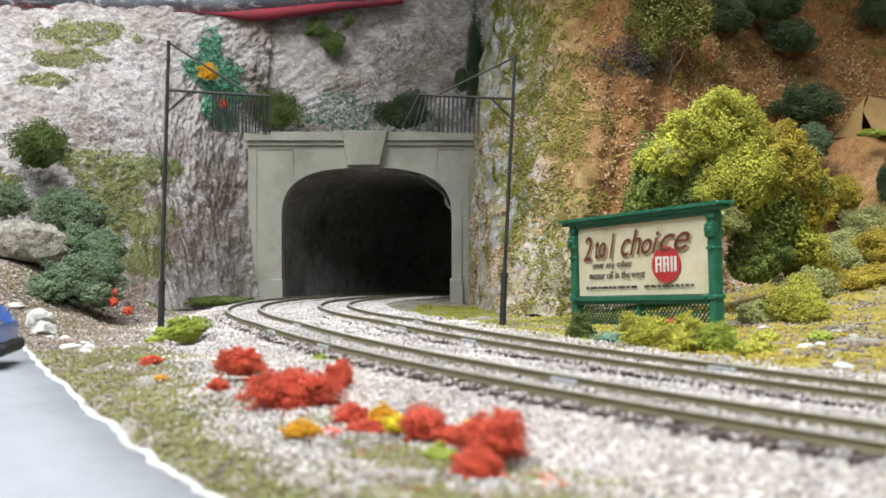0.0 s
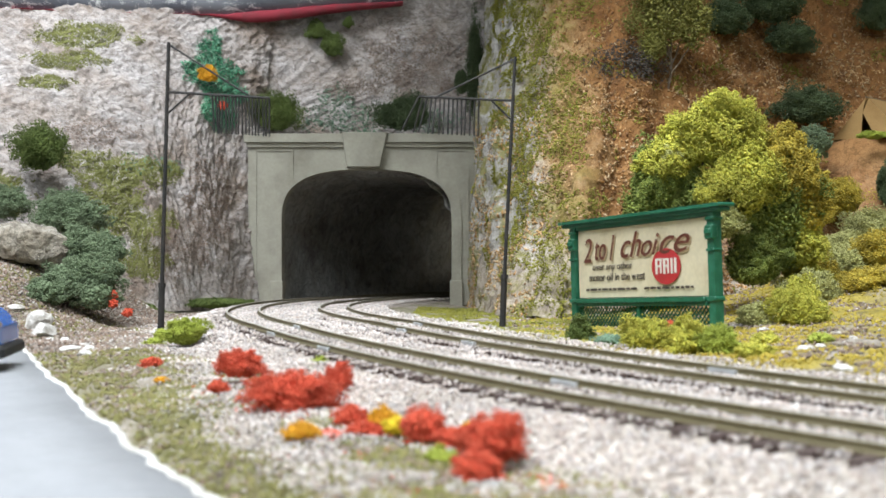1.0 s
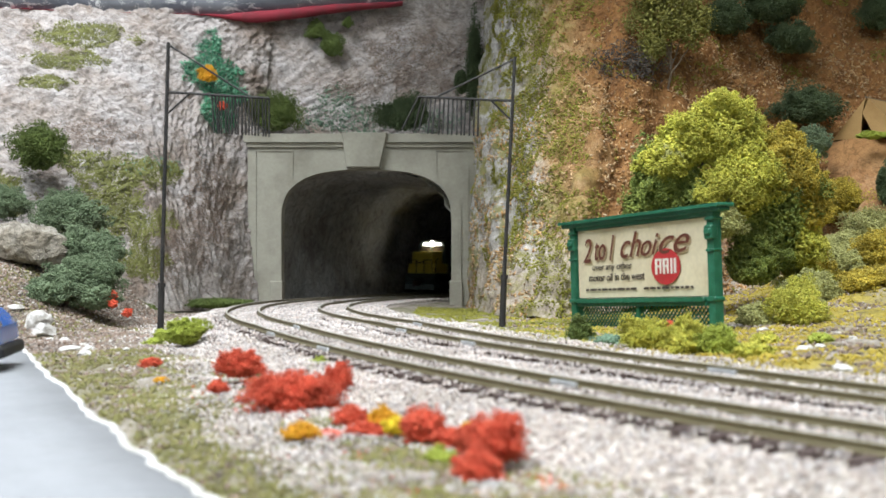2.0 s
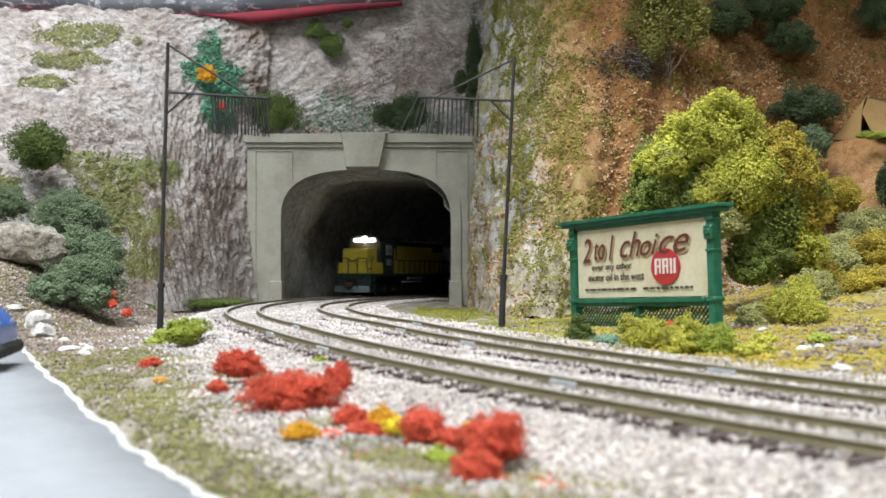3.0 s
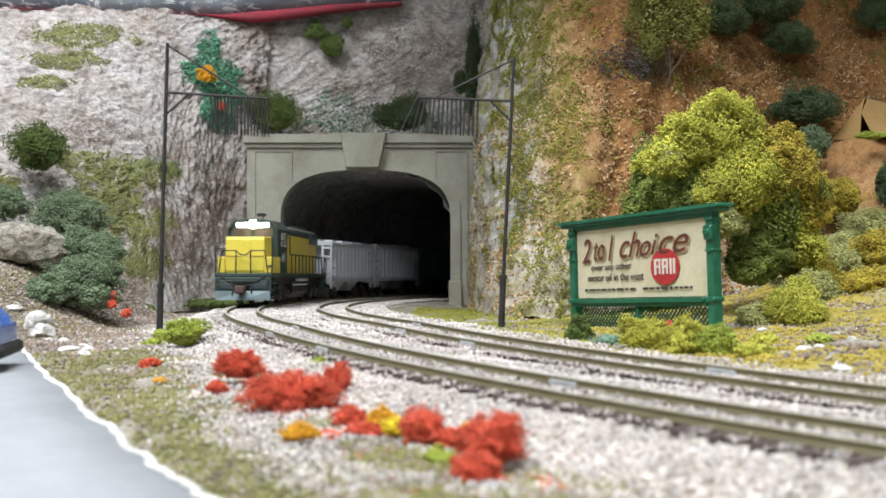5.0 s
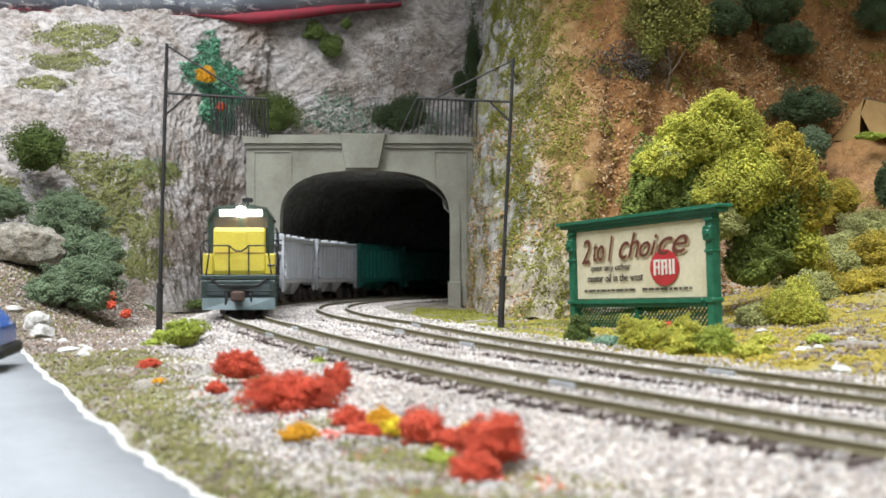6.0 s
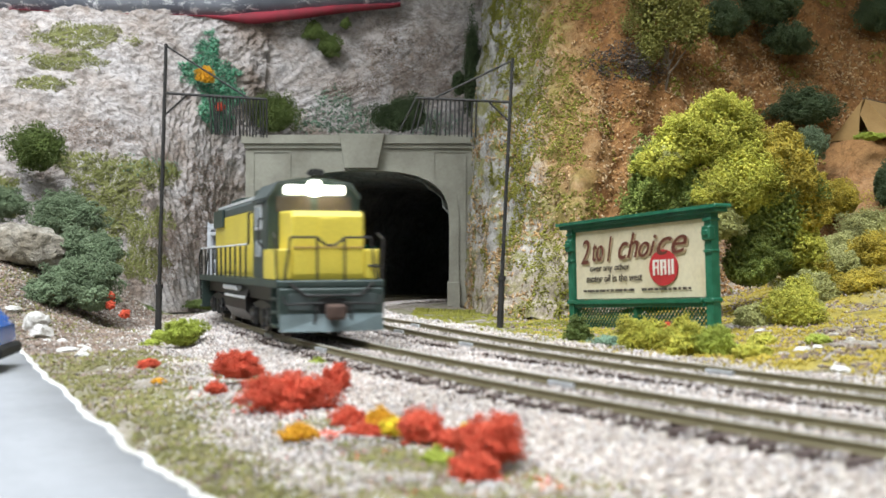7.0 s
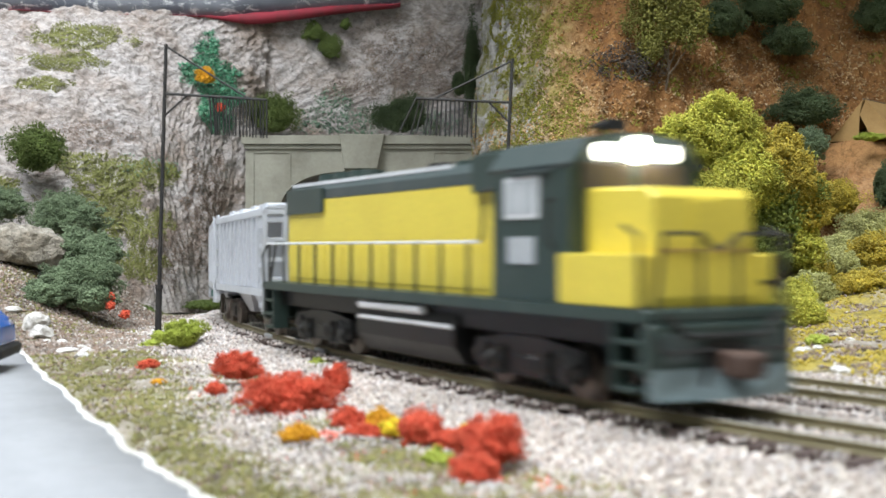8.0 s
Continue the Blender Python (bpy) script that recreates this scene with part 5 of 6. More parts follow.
bush(-215, 800, -12, 18, 12, 5, "moss", "mossy green growth at the cliff foot", 1.0, name="moss")
# on the rock above the portal
bush(-112, 984, 219, 9, 6, 9, "moss", "green foam bush on the rock wall", 1.0)
bush(-98, 983, 206, 11, 6, 13, "moss", "green foam bush on the rock wall", 1.0)
bush(-84, 985, 226, 5, 4, 6, "moss", "small green tuft on the rock wall", 0.9)
bush(-141, 948, 143, 25, 10, 21, "moss", "fuzzy green shrub on the portal ledge", 0.8, 8000)
bush(-34, 952, 143, 30, 10, 20, "dark", "fuzzy dark green shrub on the portal ledge", 0.8, 8000)
bush(24, 958, 180, 8, 10, 58, "dark", "dark green vine in the corner of the rocks", 1.0, 4200, name="vine", category="vine")
bush(14, 962, 170, 7, 8, 12, "dark", "dark green tuft on the rock corner", 1.0)
bush(-191, 918, 171, 9, 4, 8, "orange", "orange foam flower on a jade mat", 0.9, category="flowers", name="flower_tuft", group="flowers")
bush(-180, 921, 146, 4.5, 3, 4, "red", "red foam flower on a jade mat", 0.8, category="flowers", name="flower_tuft", group="flowers")
# right hillside
bush(114, 722, 146, 28, 12, 20, "charcoal", "charcoal brown dead twig bush on the slope", 0.8, 1300)
bush(190, 776, 187, 16, 12, 15, "dark", "dark green foam bush on the ochre slope", 1.0)
bush(227, 792, 199, 22, 14, 16, "dark", "dark green foam bush on the ochre slope", 1.0)
bush(239, 790, 176, 18, 12, 14, "dark", "dark green foam bush on the ochre slope", 1.0)
bush(312, 822, 199, 17, 12, 16, "dark", "dark green foam bush on the ochre slope", 1.0)
bush(242, 760, 125, 23, 14, 16, "dark", "broad dark green foam bush near the tent", 1.0)
bush(238, 738, 99, 12, 10, 14, "sage", "grey-green foam bush near the tent", 0.9)
bush(284, 728, 70, 11, 9, 17, "dark", "upright dark green bush below the mound", 0.9)
bush(247, 716, 62, 19, 12, 15, "gold", "golden foam bush on the slope", 0.95)
bush(226, 700, 52, 14, 11, 14, "gold", "golden foam bush on the slope", 0.95)
bush(262, 692, 41, 24, 15, 16, "pale", "pale green lichen mass on the slope", 0.9)
bush(292, 690, 38, 22, 15, 16, "pale", "pale green lichen mass on the slope", 0.9)
bush(205, 612, float(ground_at(205, 612)[0]) + 6.3, 20, 13, 14, "pale", "pale yellow-green lichen clump on the slope", 0.9)
bush(236, 615, float(ground_at(236, 615)[0]) + 5.4, 18, 13, 12, "gold", "golden lichen clump on the slope", 0.9)
bush(178, 560, float(ground_at(178, 560)[0]) + 4.95, 15, 11, 11, "pale", "pale yellow-green lichen clump", 0.9)
bush(156, 500, float(ground_at(156, 500)[0]) + 4.725, 13.5, 10, 10.5, "tree", "yellow-green lichen clump beside the billboard", 0.8)
bush(138, 508, float(ground_at(138, 508)[0]) + 2.925, 9, 7, 6.5, "pale", "pale green lichen clump beside the billboard", 0.8)
bush(166, 520, float(ground_at(166, 520)[0]) + 2.925, 8, 7, 6.5, "pale", "pale green lichen clump beside the billboard", 0.8)
bush(51, 436, float(ground_at(51, 436)[0]) + 3.375, 5.4, 4, 7.25, "moss", "small green bush in front of the billboard", 0.7)
bush(59, 408, float(ground_at(59, 408)[0]) + 1.44, 7, 5, 3.2, "mint", "pale mint tuft beside the track", 0.7)
bush(68, 388, float(ground_at(68, 388)[0]) + 4.05, 9.5, 6, 8.7, "tree", "yellow-green bush in front of the billboard", 0.7)
bush(79, 372, float(ground_at(79, 372)[0]) + 3.645, 8.5, 6, 7.83, "tree", "yellow-green bush in front of the billboard", 0.7)
bush(88, 366, float(ground_at(88, 366)[0]) + 3.105, 8, 5, 6.67, "lime", "green bush in front of the billboard", 0.7)
bush(95, 352, float(ground_at(95, 352)[0]) + 1.35, 6, 5, 3, "tree", "low yellow-green bush beside the track", 0.7)
bush(77, 392, float(ground_at(77, 392)[0]) + 7.0, 2, 1.8, 1.8, "red", "tiny red flower in front of the billboard", 0.5, category="flowers", name="flower_tuft", group="flowers")
for x, y, rx, rz, leaf, label in ((221, 645, 17, 15, "pale", "pale green lichen clump on the slope"), (234, 622, 15, 12, "pale", "pale green lichen clump on the slope"), (194, 602, 15, 14, "gold", "golden lichen clump on the slope"),
                                 (144, 528, 8, 6, "pale", "small pale lichen clump near the trunk"), (186, 588, 15, 13, "tree", "yellow-green lichen clump on the slope"), (168, 545, 12, 11, "tree", "yellow-green lichen clump on the slope"),
                                 (205, 560, 13, 8, "gold", "low golden lichen clump on the slope"), (118, 420, 6, 3.4, "tree", "low yellow-green tuft beside the billboard"), (132, 404, 5, 2.6, "lime", "low green tuft in the yellow turf")):
    bush(x, y, float(ground_at(x, y)[0]) + 0.4 * rz, rx, rx * 0.8, rz, leaf, label, 0.85)
# flowers along the road
for x, y, z, rx, ry, rz, leaf in ((-59, 326, -2.5, 7, 5, 5, "red"), (-62, 311, -7, 2.6, 2.4, 2.4, "red"), (-37, 278, -4.5, 12.5, 9, 6.6, "red"), (-27, 293, -2.5, 4.2, 3.6, 4.6, "red"),
                                 (-21, 254, -7, 4.4, 4, 3, "red"), (-15, 240, -7.5, 6, 4, 2.4, "red"), (-4.4, 227, -4.5, 4.8, 4, 4.6, "red"), (1.5, 221, -6.5, 4.2, 3.4, 3, "red"),
                                 (8.5, 203, -3.5, 6.6, 5.5, 5.4, "red"), (5.5, 195, -6.5, 4.2, 4, 3.6, "red"), (-30, 237, -7.5, 4.2, 3, 2.5, "orange"), (-13, 241, -4.8, 3.0, 2.6, 2.5, "orange"), (-9.8, 233, -5.5, 3.2, 2.8, 2, "yellow"),
                                 (4.5, 223, -4.2, 1.5, 1.4, 1.4, "yellow"), (-99, 384, -7.5, 3.6, 3, 2, "red"), (-86, 345, -9, 2.4, 2, 1.2, "orange"), (-24, 240, -8.4, 3, 2.5, 1.2, "red")):
    bush(x, y, z, rx, ry, rz, leaf, {"red": "bright red foam flowers on the verge", "orange": "orange foam flowers on the verge", "yellow": "yellow foam flowers on the verge"}[leaf], 0.5, category="flowers", name="flower_tuft", group="flowers", lobes=26)
bush(-0.8, 207, -7.5, 3.2, 3, 2.6, "lime", "small green tuft among the flowers", 0.55)


def face_turf(pts, normals, accept, n, leaf, label, grain, seed, lift=0.6, name="turf_patch", long=1.0):
    """Turf grains on a rock face where accept says so."""
    g = np.random.default_rng(seed)
    r, c = pts.shape[:2]
    i, j = g.uniform(0, r - 1.001, n), g.uniform(0, c - 1.001, n)
    a, b = i.astype(int), j.astype(int)
    fi, fj = (i - a)[:, None], (j - b)[:, None]
    p = pts[a, b] * (1 - fi) * (1 - fj) + pts[a + 1, b] * fi * (1 - fj) + pts[a, b + 1] * (1 - fi) * fj + pts[a + 1, b + 1] * fi * fj
    keep = accept(p, g)
    p, nr = p[keep], normals[a, b][keep]
    p = p + nr * g.uniform(-0.2, lift, (len(p), 1))
    ob = part(name, crumbs(name, p, g.uniform(0.6, 1.2, len(p)) * grain, leaf if not isinstance(leaf, str) else LEAF[leaf], g, 0.4, long=long))
    tagged(ob, label, "turf", kind="stuff")
    return ob


def patches(spots, wobble=0.6, loose=0.25):
    def accept(p, g):
        best = np.full(len(p), -9.0)
        for x, z, rx, rz in spots:
            best = np.maximum(best, 1 - ((p[:, 0] - x) / rx) ** 2 - ((p[:, 2] - z) / rz) ** 2)
        out = np.zeros(len(p), bool)
        near = np.flatnonzero(best > -0.6)
        out[near] = best[near] + fractal(p[near], 0.08, 4, 21.0) * wobble + g.uniform(-loose, loose, len(near)) > 0.22 + (loose - 0.25) * 0.9
        return out
    return accept


face_turf(LEFT_PTS, LEFT_N, patches([(-290, 201, 40, 13), (-293, 178, 30, 9), (-302, 157, 20, 7), (-238, 88, 34, 14), (-228, 50, 24, 18), (-243, 64, 26, 16), (-218, 22, 16, 16), (-330, 70, 40, 20), (-270, 95, 30, 8)], 0.8, 0.32), 560000, LEDGE_TURF,
          "olive green turf patches on the rock face", 0.62, 61, 0.4)
face_turf(LEFT_PTS, LEFT_N, patches([(-191, 174, 24, 16), (-197, 192, 11, 20), (-184, 150, 13, 24), (-170, 158, 8, 9)], 0.7), 200000, "jade", "jade green fibre mat hanging on the rock", 0.42, 62, 3.0, "fibre_mat", 4.5)
face_turf(BACK_PTS, BACK_N, patches([(-88, 140, 46, 18), (-92, 158, 18, 14), (-20, 140, 40, 12)], 0.9, 0.9), 34000, "mint", "pale mint turf on the ledge rock", 0.75, 66, 1.2)
face_turf(LEFT_PTS, LEFT_N, patches([(-225, 95, 22, 10)], 0.8, 0.7), 60000, "mint", "mint green powder on the rock face", 0.7, 65)

UMBER = bits("umber_powder", [(0.36, 0.27, 0.215), (0.27, 0.19, 0.145), (0.44, 0.35, 0.30), (0.20, 0.135, 0.10)], 0.95, 0.3)
face_turf(LEFT_PTS, LEFT_N, patches([(-186, 62, 15, 48), (-205, 30, 14, 30), (-262, 118, 34, 12)], 0.9, 0.7), 420000, UMBER, "mauve brown powder stains on the rock face", 0.42, 67, 0.25, "rock_powder")
face_turf(BACK_PTS, BACK_N, patches([(-25, 190, 50, 34), (-80, 170, 26, 12)], 0.9, 0.8), 70000, UMBER, "brown powder patches on the rock recess", 0.5, 68, 0.3, "rock_powder")


def right_green(p, g):
    q = p * np.array([1.0, 1.0, 1.7])
    near = ease(p[:, 0], 28, 50) * (1 - ease(p[:, 0], 66, 108))
    return fractal(q, 0.035, 5, 40.0) * 1.25 + (near - 0.56) * 1.0 + g.uniform(-0.10, 0.10, len(p)) > 0.05


def tan_litter(p, g):
    near = ease(p[:, 0], 58, 84)
    return (fractal(p, 0.03, 4, 5.0) + g.uniform(-0.5, 0.5, len(p)) + 0.5 * near > 0.30) & (p[:, 2] < 118 + g.normal(0, 25, len(p)) + 0.2 * p[:, 0])


def rust_litter(p, g):
    return (fractal(p, 0.03, 4, 15.0) + g.uniform(-0.5, 0.5, len(p)) > 0.0) & (p[:, 0] > 98 + g.normal(0, 12, len(p)) - 0.30 * np.clip(p[:, 2] - 100, 0, 120))


face_turf(RIGHT_PTS, RIGHT_N, right_green, 340000, CLIFF_TURF, "moss green turf on the steep mountainside", 0.62, 71, 1.8)
TAN_CHIPS = bits("tan_chips", [(0.56, 0.36, 0.17), (0.66, 0.47, 0.26), (0.38, 0.21, 0.08), (0.22, 0.12, 0.045), (0.70, 0.55, 0.36), (0.50, 0.28, 0.10)], 0.9, 0.2)
RUST_CHIPS = bits("rust_chips", [(0.36, 0.18, 0.06), (0.46, 0.26, 0.10), (0.22, 0.09, 0.03), (0.14, 0.06, 0.025), (0.52, 0.36, 0.2), (0.42, 0.2, 0.05)], 0.9, 0.25)
face_turf(RIGHT_PTS, RIGHT_N, tan_litter, 150000, TAN_CHIPS, "pale tan chips and dry leaves on the mountainside", 0.62, 72, 0.7, "leaf_litter", 2.6)
face_turf(RIGHT_PTS, RIGHT_N, rust_litter, 110000, RUST_CHIPS, "rust brown leaf litter on the upper slope", 0.66, 73, 0.7, "leaf_litter", 2.2)


# ---- loose ground cover ----
def cover(name, n, accept, material, label, category, grain, seed, area, flat=0.85):
    g = np.random.default_rng(seed)
    x0, x1, y0, y1 = area
    p = np.column_stack([g.uniform(x0, x1, n), y0 + (y1 - y0) * g.random(n) ** 1.25])
    z = ground_at(p[:, 0], p[:, 1])
    p3d = np.column_stack([p, z])
    _, d, _ = beside(p)
    keep = accept(p3d, d, g)
    p3d = p3d[keep]
    p3d[:, 2] += g.uniform(-0.1, 0.6, len(p3d)) * grain
    ob = part(name, crumbs(name, p3d, g.uniform(0.5, 1.3, len(p3d)) * grain, material, g, 0.45, flat))
    return tagged(ob, label, category, kind="stuff")


def road_gap(p):
    """How far a point lies outside the road's rim."""
    ey2 = np.array([q[1] for q in ROAD_EDGE_X], float)
    ex2 = np.array([q[0] for q in ROAD_EDGE_X], float)
    return np.where(p[:, 1] > 462, 50.0, p[:, 0] - np.interp(p[:, 1], ey2, ex2))


cover("turf", 130000, lambda p, d, g: (d < -34 + g.uniform(-8, 4, len(p))) & (road_gap(p) > 2.5) & (fractal(p, 0.05, 4, 2.0) + g.uniform(-0.35, 0.35, len(p)) > -0.12), VERGE_MAT,
      "olive green and straw turf between road and track", "turf", 0.62, 81, (-240, 60, 150, 640))
cover("talus", 70000, lambda p, d, g: (d < -30) & (road_gap(p) > 1.0) & (fractal(p, 0.07, 4, 12.0) + g.uniform(-0.3, 0.3, len(p)) + 0.35 * ease(p[:, 1], 350, 520) > 0.16), DEBRIS_MAT,
      "loose brown twigs and pale stone crumbs on the verge", "talus", 0.75, 82, (-330, 60, 150, 760))
cover("turf", 80000, lambda p, d, g: (d > 84) & (p[:, 0] > 30) & (fractal(p, 0.04, 4, 4.0) + g.uniform(-0.3, 0.3, len(p)) > -0.06), YELLOW_TURF,
      "mustard yellow turf on the slope beside the billboard", "turf", 0.72, 83, (30, 380, 230, 720))
cover("talus", 50000, lambda p, d, g: (d > 80) & (fractal(p, 0.06, 4, 33.0) + g.uniform(-0.3, 0.3, len(p)) > 0.12), DEBRIS_MAT,
      "brown and white stone crumbs among yellow turf", "talus", 0.8, 84, (30, 380, 230, 720))
def petal_gap(p):
    """Along the row of red flowers."""
    return np.abs((p[:, 0] + 25) * 0.87 + (p[:, 1] - 262) * 0.49)


cover("petals", 9000, lambda p, d, g: (petal_gap(p) < g.exponential(7.0, len(p))) & (fractal(p, 0.08, 3, 44.0) + g.uniform(-0.2, 0.2, len(p)) > 0.12), LEAF["red"],
      "scattered red foam crumbs around the flowers", "flowers", 0.55, 87, (-75, 20, 185, 340))
cover("talus", 60000, lambda p, d, g: (d < -45) & (road_gap(p) > 1.0) & (fractal(p, 0.06, 4, 15.0) + g.uniform(-0.4, 0.4, len(p)) > -0.25), DEBRIS_MAT,
      "brown leaf mould and stone crumbs on the bank", "talus", 0.9, 86, (-330, -110, 440, 800))
cover("turf", 40000, lambda p, d, g: (d > 80) & (p[:, 0] < 110) & (fractal(p, 0.05, 4, 9.0) + g.uniform(-0.3, 0.3, len(p)) > -0.1), CLIFF_TURF,
      "green turf at the foot of the mountainside", "turf", 0.8, 85, (-20, 120, 400, 860))


# ---- rocks ----
def boulder(x, y, z, rx, ry, rz, material, label, seed, turn=0, cuts=9, name="boulder"):
    g = np.random.default_rng(seed)
    bm = bmesh.new()
    bmesh.ops.create_icosphere(bm, subdivisions=4, radius=1.0)
    planes = []
    for _ in range(cuts):
        nrm = Vector(g.normal(size=3)).normalized()
        planes.append((nrm, g.uniform(0.62, 0.88)))
    for v in bm.verts:
        p = v.co.copy()
        for nrm, dd in planes:
            k = p.dot(nrm) - dd
            if k > 0:
                p -= nrm * k * 0.97
        p *= 1 + 0.13 * noise.fractal(p * 2.6 + Vector((seed, 0, 0)), 1, 2, 5)
        v.co = Vector((p.x * rx, p.y * ry, p.z * rz)) * MM
    me = bpy.data.meshes.new(name)
    bm.to_mesh(me)
    bm.free()
    me.materials.append(material)
    ob = part(name, me)
    ob.matrix_basis = put(x, y, z, 0, 0, turn)
    return tagged(ob, label, "rock", "rocks")


boulder(-232, 634, 33, 22, 15, 15, GREY_ROCK, "large buff grey boulder on the bank", 3, 8)
boulder(-262, 650, 34, 14, 12, 12, GREY_ROCK, "buff grey boulder on the bank", 5, 40)
for i, (x, y, z, rx, ry, rz) in enumerate(((-196, 548, 2.5, 9.5, 7, 9), (-190, 538, -2, 8.5, 6, 6), (-214, 568, 8, 7, 5, 2.6), (-171, 512, -7.5, 7, 4, 2.2), (-180, 520, -6.5, 3.4, 3, 2.4), (-150, 455, -8.5, 6, 4, 2), (-140, 447, -8.2, 4, 3, 2.4),
                                          (-133, 420, -9, 4.6, 3, 2), (-121, 432, -8.5, 2.4, 2, 1.6), (-152, 480, -8, 4, 3, 1.6), (-146, 500, -8, 2.5, 2, 1.4), (121, 384, 2.0, 6, 4, 2.2), (129, 392, 2.4, 3, 2.5, 1.6), (110, 316, -0.6, 4.4, 2, 1.8), (96, 300, -1.4, 2.4, 1.8, 1.5), (131, 470, 4.8, 4, 3, 1.6), (114, 350, 0.4, 2.4, 2, 1.2), (150, 420, 3.6, 3, 2, 1.4))):
    boulder(x, y, float(ground_at(x, y)[0]) + 0.3 * rz, rx * 0.8, ry * 0.8, rz * 0.75, WHITE_ROCK, "chunk of chalky white plaster rock", 20 + i, 37 * i, cuts=15, name="plaster_rock")


# ---- trees ----
def limb(s, a, b, r0, r1, bend, g, k=6):
    a, b = Vector(a), Vector(b)
    prev, pr = a, r0
    for i in range(1, k + 1):
        t = i / k
        p = a.lerp(b, t) + Vector((g.uniform(-1, 1), g.uniform(-1, 1), 0)) * bend * math.sin(math.pi * t)
        r = r0 + (r1 - r0) * t
        s.tube(prev, p, pr, r, 7)
        prev, pr = p, r


def big_tree():
    t = base("tree", put(139, 575, 0), "rounded yellow-green foam tree behind the billboard", "tree")
    g = random.Random(3)
    s = Shape()
    limb(s, (-3, -14, -2), (-8, -10, 34), 2.2, 1.4, 1.5, g)
    limb(s, (-8, -10, 30), (-4, 0, 85), 1.4, 0.7, 2, g)
    part("trunk", s, BARK, t, "bare grey-brown trunk")
    for b in ((-34, -4, 58), (26, 0, 66), (10, 12, 80), (-12, -12, 78), (36, 4, 44)):
        s = Shape()
        limb(s, (-7, -8, 38), b, 1.1, 0.4, 2, g)
        part("limb", s, BARK, t)
    # darker green clumps low, left and inside put crown shade into the colour
    spec = (("tree", (-4, -8, 89), (25, 18, 24), 3600, 1), ("tree", (4, -16, 62), (20, 14, 26), 3000, 2), ("tree_shaded", (-33, -4, 62), (17, 16, 26), 2600, 3), ("tree", (-33, -12, 72), (13, 10, 13), 1100, 4), ("tree_shaded", (-24, 2, 40), (24, 16, 22), 2600, 5),
            ("tree_shaded", (26, -4, 50), (23, 17, 32), 4200, 6), ("gold", (28, -6, 76), (18, 14, 17), 2000, 7), ("gold", (43, -6, 55), (11, 12, 22), 1700, 8), ("pale", (-6, -22, 44), (12, 8, 12), 1100, 9), ("tree_shaded", (14, -8, 24), (20, 14, 16), 2000, 10), ("tree", (40, -4, 32), (13, 12, 16), 1200, 11),
            ("tree", (-21, -10, 80), (16, 12, 15), 1500, 12), ("gold", (37, -9, 66), (13, 12, 19), 1300, 13), ("tree_shaded", (-38, 0, 48), (12, 12, 20), 1200, 14), ("tree_shaded", (-14, -8, 54), (17, 12, 22), 2200, 15), ("pale", (-30, -16, 76), (7, 5, 6), 300, 16))
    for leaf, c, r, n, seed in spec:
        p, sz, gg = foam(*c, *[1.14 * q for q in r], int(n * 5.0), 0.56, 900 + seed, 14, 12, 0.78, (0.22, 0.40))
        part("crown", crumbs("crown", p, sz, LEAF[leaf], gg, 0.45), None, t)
    return t


def thin_tree():
    t = base("tree", put(143, 725, 124), "thin twiggy olive tree on the ochre slope", "tree")
    g = random.Random(9)
    s = Shape()
    limb(s, (0, 8, -22), (0, -2, 40), 1.1, 0.6, 1.0, g)
    part("trunk", s, BARK, t)
    for k in range(7):
        s = Shape()
        a = k * 0.9
        limb(s, (0, 0, 18 + 3 * k), (16 * math.cos(a), 8 * math.sin(a), 40 + 6 * k), 0.6, 0.25, 1, g)
        part("limb", s, BARK, t)
    for k, (c, r, n) in enumerate((((-5, -4, 56), (25, 14, 32), 5200), ((14, -2, 50), (18, 10, 30), 2600), ((-12, -4, 34), (12, 8, 16), 1000))):
        p, sz, gg = foam(*c, *r, n, 0.5, 77 + k, 14, 12, 0.8)
        part("crown", crumbs("crown", p, sz, LEAF["olive"], gg, 0.5, long=1.8), None, t)


big_tree()
thin_tree()


# ---- camp on the terrace ----
mound_mat = rock_material("orange_earth", (0.50, 0.29, 0.14), (0.43, 0.22, 0.09), (0.28, 0.13, 0.05), (0.46, 0.25, 0.10), (1, 1, 1), (0.45, 0.6), 0.5)
th = np.linspace(0, 2 * np.pi, 72)
rr = np.linspace(0, 1, 30)
md = np.array([[(300 + 72 * r * math.cos(a), 776 + 48 * r * math.sin(a), 104 - 50 * max(0.0, r - 0.55) ** 1.2 * 2.6) for a in th] for r in rr])
mf = md.reshape(-1, 3)
mf[:, 2] += fractal(mf, 0.06, 4, 8.0) * 1.6
mound = part("terrace", grid_mesh("terrace", mf.reshape(md.shape), mound_mat))
tagged(mound, "bare orange earth terrace on the slope", "mound", kind="structure")


